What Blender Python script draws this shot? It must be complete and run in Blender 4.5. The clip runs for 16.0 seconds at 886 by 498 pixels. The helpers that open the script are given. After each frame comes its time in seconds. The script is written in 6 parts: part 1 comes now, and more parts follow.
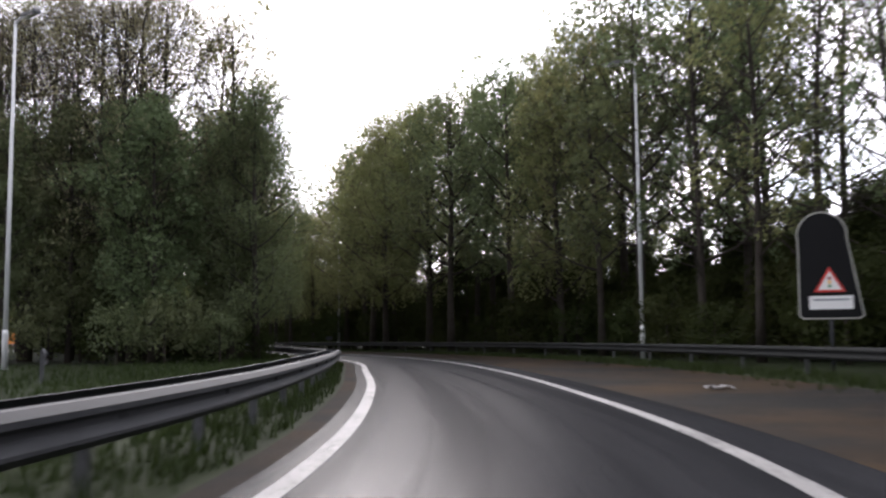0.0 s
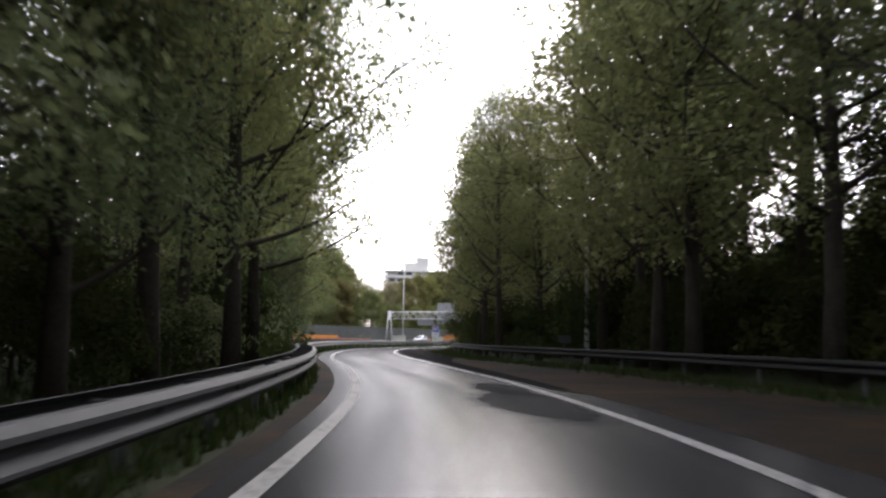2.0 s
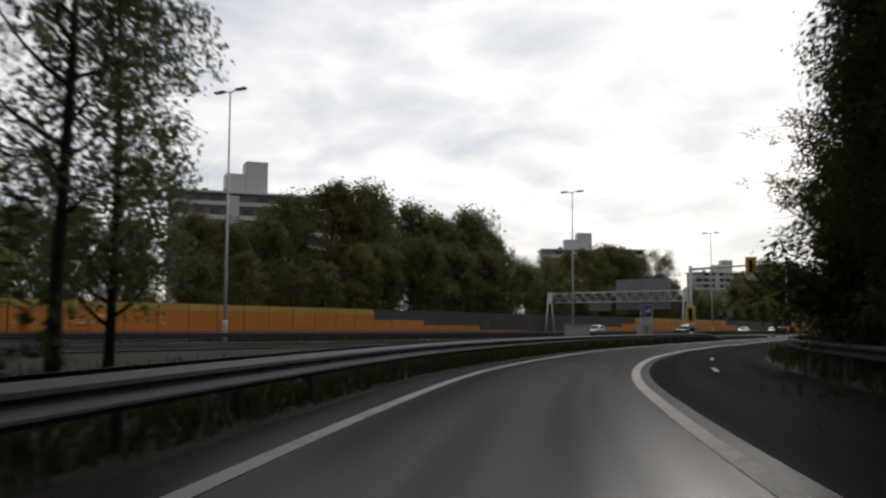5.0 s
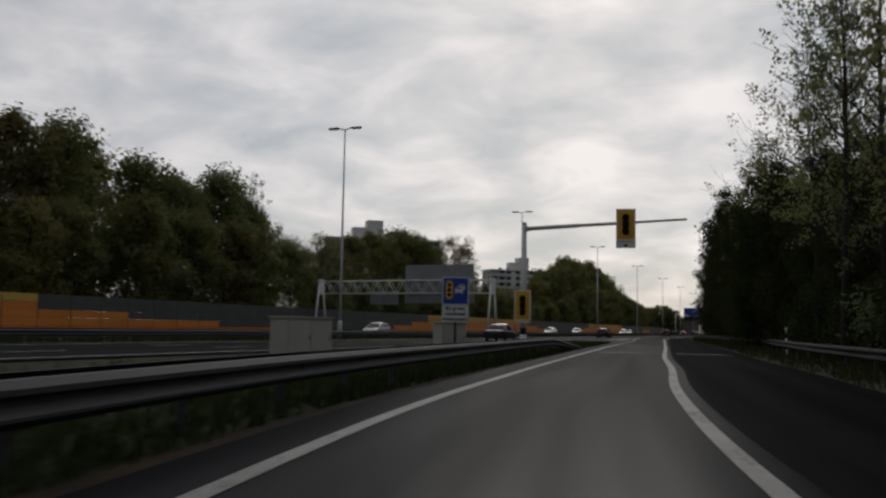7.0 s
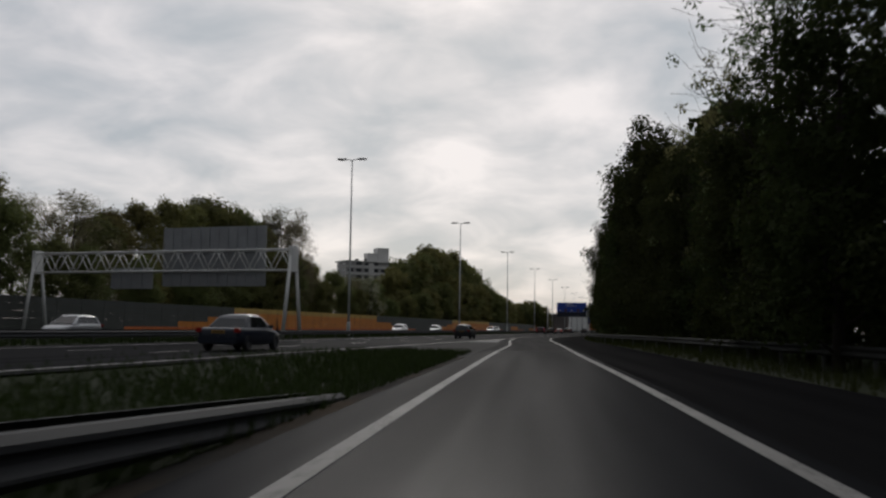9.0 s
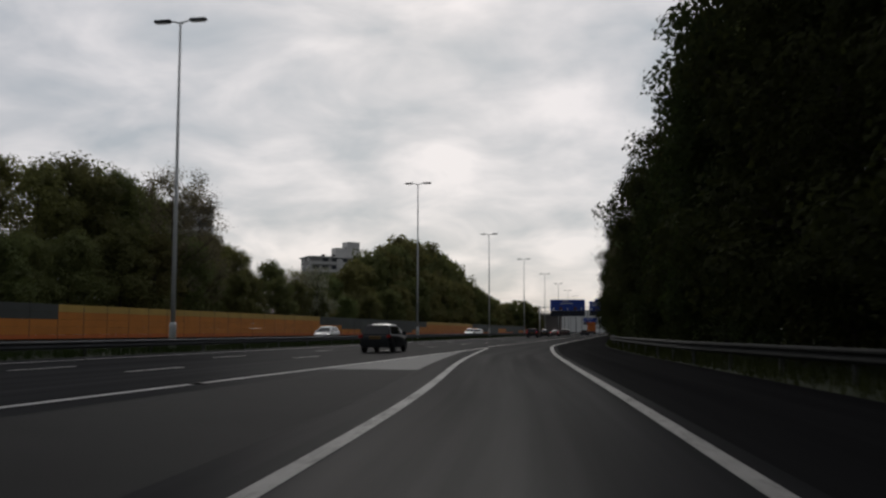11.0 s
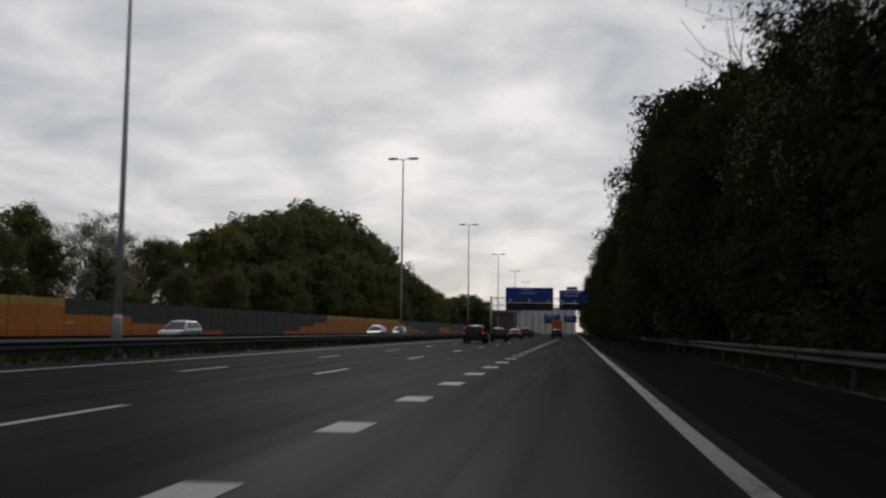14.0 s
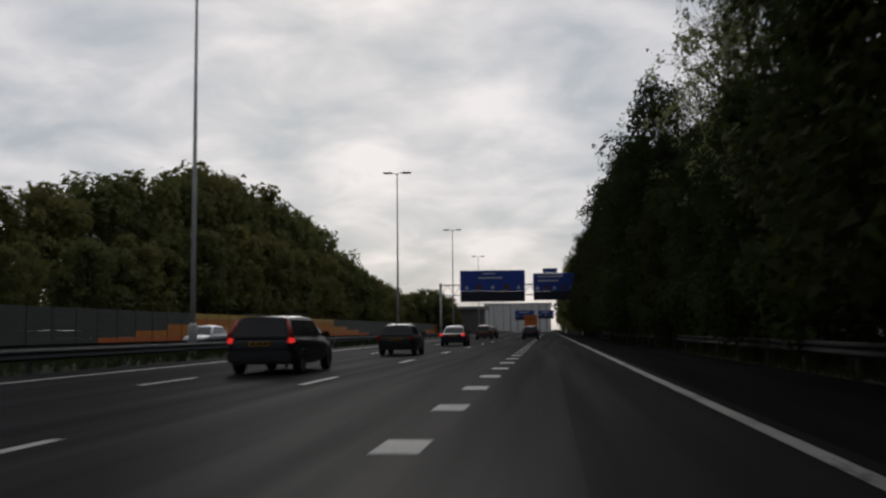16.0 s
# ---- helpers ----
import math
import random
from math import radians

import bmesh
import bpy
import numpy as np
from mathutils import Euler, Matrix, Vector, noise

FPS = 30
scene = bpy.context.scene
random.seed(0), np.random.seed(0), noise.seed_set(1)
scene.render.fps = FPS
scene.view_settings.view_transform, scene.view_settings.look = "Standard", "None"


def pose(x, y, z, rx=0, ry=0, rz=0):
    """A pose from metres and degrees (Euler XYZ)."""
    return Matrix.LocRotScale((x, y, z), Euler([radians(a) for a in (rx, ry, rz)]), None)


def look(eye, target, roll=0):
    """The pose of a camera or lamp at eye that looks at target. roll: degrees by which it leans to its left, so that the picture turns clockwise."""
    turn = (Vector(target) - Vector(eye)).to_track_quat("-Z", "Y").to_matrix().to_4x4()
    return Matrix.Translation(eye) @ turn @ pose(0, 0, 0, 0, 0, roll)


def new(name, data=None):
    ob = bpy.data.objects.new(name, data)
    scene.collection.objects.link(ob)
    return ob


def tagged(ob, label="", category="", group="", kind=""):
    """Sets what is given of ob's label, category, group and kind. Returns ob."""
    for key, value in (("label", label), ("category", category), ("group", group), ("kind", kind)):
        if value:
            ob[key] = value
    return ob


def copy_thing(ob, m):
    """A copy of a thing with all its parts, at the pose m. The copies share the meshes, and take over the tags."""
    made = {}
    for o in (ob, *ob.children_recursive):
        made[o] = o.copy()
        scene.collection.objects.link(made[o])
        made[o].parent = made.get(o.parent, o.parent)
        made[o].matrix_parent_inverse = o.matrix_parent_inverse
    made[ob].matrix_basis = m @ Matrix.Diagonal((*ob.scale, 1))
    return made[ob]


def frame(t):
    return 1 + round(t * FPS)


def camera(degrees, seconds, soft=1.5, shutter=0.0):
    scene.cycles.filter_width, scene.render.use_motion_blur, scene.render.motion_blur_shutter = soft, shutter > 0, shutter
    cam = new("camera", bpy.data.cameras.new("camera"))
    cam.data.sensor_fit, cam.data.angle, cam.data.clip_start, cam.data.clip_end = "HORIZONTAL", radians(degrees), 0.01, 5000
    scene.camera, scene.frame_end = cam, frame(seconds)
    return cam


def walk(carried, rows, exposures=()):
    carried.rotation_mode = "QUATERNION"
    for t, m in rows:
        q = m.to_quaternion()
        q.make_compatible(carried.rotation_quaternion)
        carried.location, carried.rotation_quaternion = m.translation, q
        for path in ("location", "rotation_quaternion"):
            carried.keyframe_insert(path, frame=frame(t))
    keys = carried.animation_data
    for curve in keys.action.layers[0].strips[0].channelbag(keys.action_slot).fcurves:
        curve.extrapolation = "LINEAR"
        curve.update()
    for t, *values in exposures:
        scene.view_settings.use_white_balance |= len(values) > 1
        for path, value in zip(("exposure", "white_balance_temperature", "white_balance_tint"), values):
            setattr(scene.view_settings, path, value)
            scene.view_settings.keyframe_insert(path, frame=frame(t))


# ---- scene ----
cam = camera(50.15, 16.0, soft=2.4, shutter=0.25)
PATH = [
    (0, 38.020, -103.592, 1.000, 95.34, 0.57, 5.82),
    (0.5, 37.063, -92.534, 1.000, 95.39, 0.50, 9.45),
    (1, 35.409, -81.344, 1.000, 95.56, 0.28, 13.59),
    (1.5, 33.397, -70.306, 1.000, 95.18, 0.37, 18.20),
    (2, 30.040, -59.865, 1.000, 95.39, -0.97, 22.41),
    (2.5, 26.139, -49.991, 1.000, 95.13, -0.93, 26.64),
    (3, 21.842, -40.567, 1.000, 95.07, 0.74, 30.94),
    (3.2, 20.043, -37.006, 1.000, 95.00, 0.60, 32.45),
    (5.3, 1.493, -3.340, 1.000, 94.62, -0.67, 31.22),
    (5.5, -0.172, 0.059, 1.000, 94.62, -1.01, 29.71),
    (6, -3.665, 8.583, 1.000, 94.56, -0.62, 26.09),
    (6.5, -6.683, 17.637, 1.000, 94.53, -0.88, 22.58),
    (7, -9.185, 27.277, 1.000, 94.77, -1.03, 19.33),
    (7.5, -11.258, 37.221, 1.000, 94.61, -1.20, 16.11),
    (8, -13.042, 47.517, 1.000, 94.75, -1.24, 13.49),
    (8.5, -14.387, 57.942, 1.000, 94.77, -0.39, 12.17),
    (9, -15.638, 68.440, 1.000, 94.76, -0.83, 11.41),
    (9.2, -16.011, 72.745, 1.000, 94.60, -0.74, 11.30),
    (11.3, -20.838, 120.395, 1.000, 95.00, 0.20, 10.72),
    (11.5, -21.305, 125.103, 1.000, 94.88, 0.39, 10.68),
    (12, -22.485, 136.997, 1.000, 94.79, -0.18, 10.55),
    (12.5, -23.627, 149.096, 1.000, 94.79, 0.08, 10.43),
    (13, -24.695, 161.373, 1.000, 94.70, -0.53, 9.83),
    (13.5, -25.731, 173.799, 1.000, 94.89, -0.35, 8.89),
    (14, -26.386, 186.235, 1.000, 94.91, -0.64, 7.95),
    (14.5, -26.905, 198.599, 1.000, 94.75, -0.06, 7.09),
    (15, -27.146, 211.454, 1.000, 94.81, 0.11, 6.38),
    (15.5, -27.251, 224.385, 1.000, 94.76, 0.09, 6.28),
    (16, -27.420, 237.150, 1.000, 94.92, 0.58, 6.37),
]
walk(cam, [(t, pose(x, y, z, a, b, c)) for t, x, y, z, a, b, c in PATH],
     exposures=[(0.0, 2.5, 6250, 18), (0.8, 2.98, 6250, 18), (1.6, 2.88, 6300, 17), (2.5, 2.42, 6300, 15), (3.4, 1.8, 6400, 12), (5.3, 0.42, 6500, 10), (6.5, 0.06, 6450, 10), (7.1, -0.08, 6450, 10), (7.5, -0.2, 6450, 10), (8.0, 0.12, 6400, 10), (8.6, 0.0, 6400, 10), (11.3, -0.07, 6350, 10), (16.0, -0.07, 6350, 10)])

# ---- light ----
SUN_AZ, SUN_EL = 12.0, 24.0  # degrees left of +y, and above the horizon
sun_way = Vector((-math.sin(radians(SUN_AZ)) * math.cos(radians(SUN_EL)), math.cos(radians(SUN_AZ)) * math.cos(radians(SUN_EL)), math.sin(radians(SUN_EL))))


def make_world():
    world = bpy.data.worlds.new("overcast_sky")
    scene.world = world
    world.use_nodes = True
    nt = world.node_tree
    nt.nodes.clear()
    N, L = nt.nodes.new, nt.links.new
    co = N("ShaderNodeTexCoord")
    sep = N("ShaderNodeSeparateXYZ")
    L(co.outputs["Generated"], sep.inputs[0])
    # clouds lie on a flat layer: direction divided by its height
    zc = N("ShaderNodeMath"); zc.operation = "MAXIMUM"; zc.inputs[1].default_value = 0.0
    L(sep.outputs["Z"], zc.inputs[0])
    za = N("ShaderNodeMath"); za.operation = "ADD"; za.inputs[1].default_value = 0.30
    L(zc.outputs[0], za.inputs[0])
    dv = N("ShaderNodeVectorMath"); dv.operation = "DIVIDE"
    comb = N("ShaderNodeCombineXYZ")
    for k in range(3):
        L(za.outputs[0], comb.inputs[k])
    L(co.outputs["Generated"], dv.inputs[0]); L(comb.outputs[0], dv.inputs[1])
    big = N("ShaderNodeTexNoise"); big.inputs["Scale"].default_value = 3.9; big.inputs["Detail"].default_value = 5; big.inputs["Roughness"].default_value = 0.5
    big.inputs["Distortion"].default_value = 0.35
    L(dv.outputs[0], big.inputs["Vector"])
    ramp = N("ShaderNodeValToRGB")
    e = ramp.color_ramp.elements
    e[0].position, e[0].color = 0.34, (0.345, 0.372, 0.40, 1)
    e[1].position, e[1].color = 0.67, (0.675, 0.64, 0.635, 1)
    m = e.new(0.48); m.color = (0.47, 0.47, 0.485, 1)
    L(big.outputs["Fac"], ramp.inputs[0])
    # brighter towards the veiled sun
    dot = N("ShaderNodeVectorMath"); dot.operation = "DOT_PRODUCT"; dot.inputs[1].default_value = sun_way
    L(co.outputs["Generated"], dot.inputs[0])
    mr = N("ShaderNodeMapRange"); mr.inputs["From Min"].default_value = -0.6; mr.inputs["From Max"].default_value = 1.0
    mr.inputs["To Min"].default_value = 0.34; mr.inputs["To Max"].default_value = 1.12
    L(dot.outputs["Value"], mr.inputs["Value"])
    glow = N("ShaderNodeMapRange"); glow.inputs["From Min"].default_value = 0.80; glow.inputs["From Max"].default_value = 1.0
    glow.interpolation_type = "SMOOTHSTEP"
    glow.inputs["To Min"].default_value = 0.0; glow.inputs["To Max"].default_value = 0.08
    L(dot.outputs["Value"], glow.inputs["Value"])
    add = N("ShaderNodeMath"); add.operation = "ADD"
    L(mr.outputs[0], add.inputs[0]); L(glow.outputs[0], add.inputs[1])
    mul = N("ShaderNodeVectorMath"); mul.operation = "SCALE"
    L(ramp.outputs["Color"], mul.inputs[0]); L(add.outputs[0], mul.inputs["Scale"])
    sky = N("ShaderNodeTexSky"); sky.sky_type = "NISHITA"; sky.sun_disc = False
    sky.sun_elevation, sky.sun_rotation = radians(SUN_EL), radians(-SUN_AZ)
    b1 = N("ShaderNodeBackground"); b1.inputs["Strength"].default_value = 0.95
    L(mul.outputs[0], b1.inputs["Color"])
    b2 = N("ShaderNodeBackground"); b2.inputs["Strength"].default_value = 0.008
    L(sky.outputs[0], b2.inputs["Color"])
    s = N("ShaderNodeAddShader"); L(b1.outputs[0], s.inputs[0]); L(b2.outputs[0], s.inputs[1])
    out = N("ShaderNodeOutputWorld"); L(s.outputs[0], out.inputs[0])


make_world()
sun = new("sun", bpy.data.lights.new("sun", "SUN"))
sun.data.energy, sun.data.angle, sun.data.color = 0.55, radians(20), (1.0, 0.95, 0.88)
sun.matrix_world = look((0, 0, 60), Vector((0, 0, 60)) - sun_way)

# ---- materials ----


def mat(name, color, rough=0.7, metal=0.0, var=0.25, scale=2.0, fine=25.0, bump=0.0, island=0.0, obj_rand=0.0, spec=0.5, emit=None, coat=0.0):
    """A surface with colour variation at two scales and a fine relief."""
    m = bpy.data.materials.new(name)
    m.use_nodes = True
    nt = m.node_tree
    N, L = nt.nodes.new, nt.links.new
    p = nt.nodes["Principled BSDF"]
    p.inputs["Roughness"].default_value, p.inputs["Metallic"].default_value = rough, metal
    p.inputs["Specular IOR Level"].default_value = spec
    p.inputs["Coat Weight"].default_value = coat
    geo = N("ShaderNodeNewGeometry")
    n1 = N("ShaderNodeTexNoise"); n1.inputs["Scale"].default_value = scale; n1.inputs["Detail"].default_value = 4
    n2 = N("ShaderNodeTexNoise"); n2.inputs["Scale"].default_value = fine; n2.inputs["Detail"].default_value = 3
    L(geo.outputs["Position"], n1.inputs["Vector"]); L(geo.outputs["Position"], n2.inputs["Vector"])
    avg = N("ShaderNodeMath"); avg.operation = "ADD"
    L(n1.outputs["Fac"], avg.inputs[0]); L(n2.outputs["Fac"], avg.inputs[1])
    last = avg.outputs[0]
    if island:
        a = N("ShaderNodeMath"); a.operation = "MULTIPLY_ADD"; a.inputs[1].default_value = island; a.inputs[2].default_value = -island / 2
        L(geo.outputs["Random Per Island"], a.inputs[0])
        b = N("ShaderNodeMath"); b.operation = "ADD"; L(last, b.inputs[0]); L(a.outputs[0], b.inputs[1]); last = b.outputs[0]
    if obj_rand:
        oi = N("ShaderNodeObjectInfo")
        a = N("ShaderNodeMath"); a.operation = "MULTIPLY_ADD"; a.inputs[1].default_value = obj_rand; a.inputs[2].default_value = -obj_rand / 2
        L(oi.outputs["Random"], a.inputs[0])
        b = N("ShaderNodeMath"); b.operation = "ADD"; L(last, b.inputs[0]); L(a.outputs[0], b.inputs[1]); last = b.outputs[0]
    mr = N("ShaderNodeMapRange"); mr.inputs["From Min"].default_value = 0.6; mr.inputs["From Max"].default_value = 1.4
    mr.inputs["To Min"].default_value = 1 - var; mr.inputs["To Max"].default_value = 1 + var; mr.clamp = False
    L(last, mr.inputs["Value"])
    sc = N("ShaderNodeVectorMath"); sc.operation = "SCALE"; sc.inputs[0].default_value = color
    L(mr.outputs[0], sc.inputs["Scale"])
    L(sc.outputs[0], p.inputs["Base Color"])
    if bump:
        bp = N("ShaderNodeBump"); bp.inputs["Strength"].default_value = bump; bp.inputs["Distance"].default_value = 0.02
        L(n2.outputs["Fac"], bp.inputs["Height"]); L(bp.outputs[0], p.inputs["Normal"])
    if emit:
        p.inputs["Emission Color"].default_value = (*emit[0], 1); p.inputs["Emission Strength"].default_value = emit[1]
    return m


def leaf_mat(name, color, var=0.5, glow=0.35, sheen=0.03):
    m = bpy.data.materials.new(name)
    m.use_nodes = True
    nt = m.node_tree
    nt.nodes.clear()
    N, L = nt.nodes.new, nt.links.new
    geo, oi = N("ShaderNodeNewGeometry"), N("ShaderNodeObjectInfo")
    n1 = N("ShaderNodeTexNoise"); n1.inputs["Scale"].default_value = 0.7; n1.inputs["Detail"].default_value = 3
    L(geo.outputs["Position"], n1.inputs["Vector"])
    a = N("ShaderNodeMath"); a.operation = "ADD"; L(geo.outputs["Random Per Island"], a.inputs[0]); L(oi.outputs["Random"], a.inputs[1])
    b = N("ShaderNodeMath"); b.operation = "ADD"; L(a.outputs[0], b.inputs[0]); L(n1.outputs["Fac"], b.inputs[1])
    mr = N("ShaderNodeMapRange"); mr.inputs["From Min"].default_value = 0.3; mr.inputs["From Max"].default_value = 2.3
    mr.inputs["To Min"].default_value = 1 - var; mr.inputs["To Max"].default_value = 1 + var
    L(b.outputs[0], mr.inputs["Value"])
    hs = N("ShaderNodeHueSaturation"); hs.inputs["Color"].default_value = (*color, 1)
    hr = N("ShaderNodeMapRange"); hr.inputs["To Min"].default_value = 0.47; hr.inputs["To Max"].default_value = 0.52
    L(oi.outputs["Random"], hr.inputs["Value"]); L(hr.outputs[0], hs.inputs["Hue"]); L(mr.outputs[0], hs.inputs["Value"])
    d, t = N("ShaderNodeBsdfDiffuse"), N("ShaderNodeBsdfTranslucent")
    L(hs.outputs[0], d.inputs["Color"]); L(hs.outputs[0], t.inputs["Color"])
    mx = N("ShaderNodeMixShader"); mx.inputs[0].default_value = glow
    L(d.outputs[0], mx.inputs[1]); L(t.outputs[0], mx.inputs[2])
    gl = N("ShaderNodeBsdfAnisotropic"); gl.inputs["Roughness"].default_value = 0.45
    m2 = N("ShaderNodeMixShader"); m2.inputs[0].default_value = sheen
    L(mx.outputs[0], m2.inputs[1]); L(gl.outputs[0], m2.inputs[2])
    out = N("ShaderNodeOutputMaterial"); L(m2.outputs[0], out.inputs[0])
    return m


def asphalt_mat(name, color, wet, rough=0.36, stretch=(), dry=()):
    """Damp asphalt: grit, long wear tracks, and a thin sheen that comes and goes with the wet."""
    m = bpy.data.materials.new(name)
    m.use_nodes = True
    nt = m.node_tree
    nt.nodes.clear()
    N, L = nt.nodes.new, nt.links.new
    geo = N("ShaderNodeNewGeometry")
    grit = N("ShaderNodeTexNoise"); grit.inputs["Scale"].default_value = 55; grit.inputs["Detail"].default_value = 3
    wear = N("ShaderNodeTexNoise"); wear.inputs["Scale"].default_value = 1.0; wear.inputs["Detail"].default_value = 5
    mp = N("ShaderNodeMapping"); mp.inputs["Scale"].default_value = (1.5, 0.04, 1.0)
    uv = N("ShaderNodeTexCoord")
    L(uv.outputs["UV"], mp.inputs["Vector"]); L(mp.outputs[0], wear.inputs["Vector"]); L(geo.outputs["Position"], grit.inputs["Vector"])
    s = N("ShaderNodeMath"); s.operation = "ADD"; L(grit.outputs["Fac"], s.inputs[0]); L(wear.outputs["Fac"], s.inputs[1])
    mr = N("ShaderNodeMapRange"); mr.inputs["From Min"].default_value = 0.6; mr.inputs["From Max"].default_value = 1.4
    mr.inputs["To Min"].default_value = 0.70; mr.inputs["To Max"].default_value = 1.30
    L(s.outputs[0], mr.inputs["Value"])
    sc = N("ShaderNodeVectorMath"); sc.operation = "SCALE"; sc.inputs[0].default_value = color
    L(mr.outputs[0], sc.inputs["Scale"])
    bump = N("ShaderNodeBump"); bump.inputs["Strength"].default_value = 0.25; bump.inputs["Distance"].default_value = 0.01
    L(grit.outputs["Fac"], bump.inputs["Height"])
    d, g = N("ShaderNodeBsdfDiffuse"), N("ShaderNodeBsdfAnisotropic")
    L(sc.outputs[0], d.inputs["Color"]); L(bump.outputs[0], d.inputs["Normal"]); L(bump.outputs[0], g.inputs["Normal"])
    g.inputs["Roughness"].default_value = rough
    wf = N("ShaderNodeMapRange"); wf.inputs["From Min"].default_value = 0.35; wf.inputs["From Max"].default_value = 0.68
    wf.inputs["To Min"].default_value = wet * 0.72; wf.inputs["To Max"].default_value = wet * 1.28
    L(wear.outputs["Fac"], wf.inputs["Value"])
    film = wf.outputs[0]
    if stretch:  # the road is wetter on some stretches: (y, how wet)
        sep = N("ShaderNodeSeparateXYZ"); L(geo.outputs["Position"], sep.inputs[0])
        y0, y1 = stretch[0][0], stretch[-1][0]
        at = N("ShaderNodeMapRange"); at.inputs["From Min"].default_value, at.inputs["From Max"].default_value = y0, y1
        L(sep.outputs["Y"], at.inputs["Value"])
        cr = N("ShaderNodeValToRGB")
        els = cr.color_ramp.elements
        for k, (yy, v) in enumerate(stretch):
            el = els[k] if k < 2 else els.new(1.0)
            el.position, el.color = (yy - y0) / (y1 - y0), (v, v, v, 1)
        L(at.outputs[0], cr.inputs[0])
        mu = N("ShaderNodeMath"); mu.operation = "MULTIPLY"; L(film, mu.inputs[0]); L(cr.outputs["Color"], mu.inputs[1]); film = mu.outputs[0]
    for cx, cy, rx, ry, turn in dry:  # dull dark repair patches with a ragged edge, where the film of water is broken
        sub = N("ShaderNodeVectorMath"); sub.operation = "SUBTRACT"; sub.inputs[1].default_value = (cx, cy, 0)
        L(geo.outputs["Position"], sub.inputs[0])
        ro = N("ShaderNodeVectorRotate"); ro.rotation_type = "Z_AXIS"; ro.inputs["Angle"].default_value = radians(-turn)
        L(sub.outputs[0], ro.inputs["Vector"])
        dv = N("ShaderNodeVectorMath"); dv.operation = "DIVIDE"; dv.inputs[1].default_value = (rx, ry, 1)
        L(ro.outputs[0], dv.inputs[0])
        ln = N("ShaderNodeVectorMath"); ln.operation = "LENGTH"; L(dv.outputs[0], ln.inputs[0])
        rag = N("ShaderNodeTexNoise"); rag.inputs["Scale"].default_value = 0.9; rag.inputs["Detail"].default_value = 4
        L(geo.outputs["Position"], rag.inputs["Vector"])
        ad = N("ShaderNodeMath"); ad.operation = "ADD"; L(ln.outputs["Value"], ad.inputs[0]); L(rag.outputs["Fac"], ad.inputs[1])
        keep = N("ShaderNodeMapRange"); keep.inputs["From Min"].default_value, keep.inputs["From Max"].default_value = 1.22, 1.55
        keep.inputs["To Min"].default_value, keep.inputs["To Max"].default_value = 0.22, 1.0
        L(ad.outputs[0], keep.inputs["Value"])
        mu = N("ShaderNodeMath"); mu.operation = "MULTIPLY"; L(film, mu.inputs[0]); L(keep.outputs[0], mu.inputs[1]); film = mu.outputs[0]
    mx = N("ShaderNodeMixShader"); L(film, mx.inputs[0]); L(d.outputs[0], mx.inputs[1]); L(g.outputs[0], mx.inputs[2])
    out = N("ShaderNodeOutputMaterial"); L(mx.outputs[0], out.inputs[0])
    return m


def paint_mat(name, color, cover=0.62, scale=9.0):
    """Road paint worn through in flecks and scuffs to the dark asphalt under it."""
    m = mat(name, color, rough=0.7, spec=0.2, var=0.25, scale=1.2, fine=22, bump=0.1)
    nt = m.node_tree
    N, L = nt.nodes.new, nt.links.new
    p = nt.nodes["Principled BSDF"]
    paint = p.inputs["Base Color"].links[0].from_socket
    geo = N("ShaderNodeNewGeometry")
    flecks = N("ShaderNodeTexNoise"); flecks.inputs["Scale"].default_value = scale; flecks.inputs["Detail"].default_value = 6; flecks.inputs["Roughness"].default_value = 0.7
    scuffs = N("ShaderNodeTexNoise"); scuffs.inputs["Scale"].default_value = 0.45; scuffs.inputs["Detail"].default_value = 2
    L(geo.outputs["Position"], flecks.inputs["Vector"]); L(geo.outputs["Position"], scuffs.inputs["Vector"])
    s = N("ShaderNodeMath"); s.operation = "MULTIPLY_ADD"; s.inputs[1].default_value = 0.5
    L(scuffs.outputs["Fac"], s.inputs[0]); L(flecks.outputs["Fac"], s.inputs[2])
    mr = N("ShaderNodeMapRange"); mr.inputs["From Min"].default_value, mr.inputs["From Max"].default_value = cover + 0.22, cover + 0.36
    L(s.outputs[0], mr.inputs["Value"])
    mx = N("ShaderNodeMix"); mx.data_type = "RGBA"
    L(mr.outputs[0], mx.inputs["Factor"]); L(paint, mx.inputs["A"]); mx.inputs["B"].default_value = (0.02, 0.02, 0.021, 1)
    L(mx.outputs["Result"], p.inputs["Base Color"])
    return m


def grass_mat():
    m = mat("grass_ground", (0.012, 0.018, 0.005), rough=0.95, var=0.45, scale=0.35, fine=14, bump=0.9, spec=0.1)
    return m


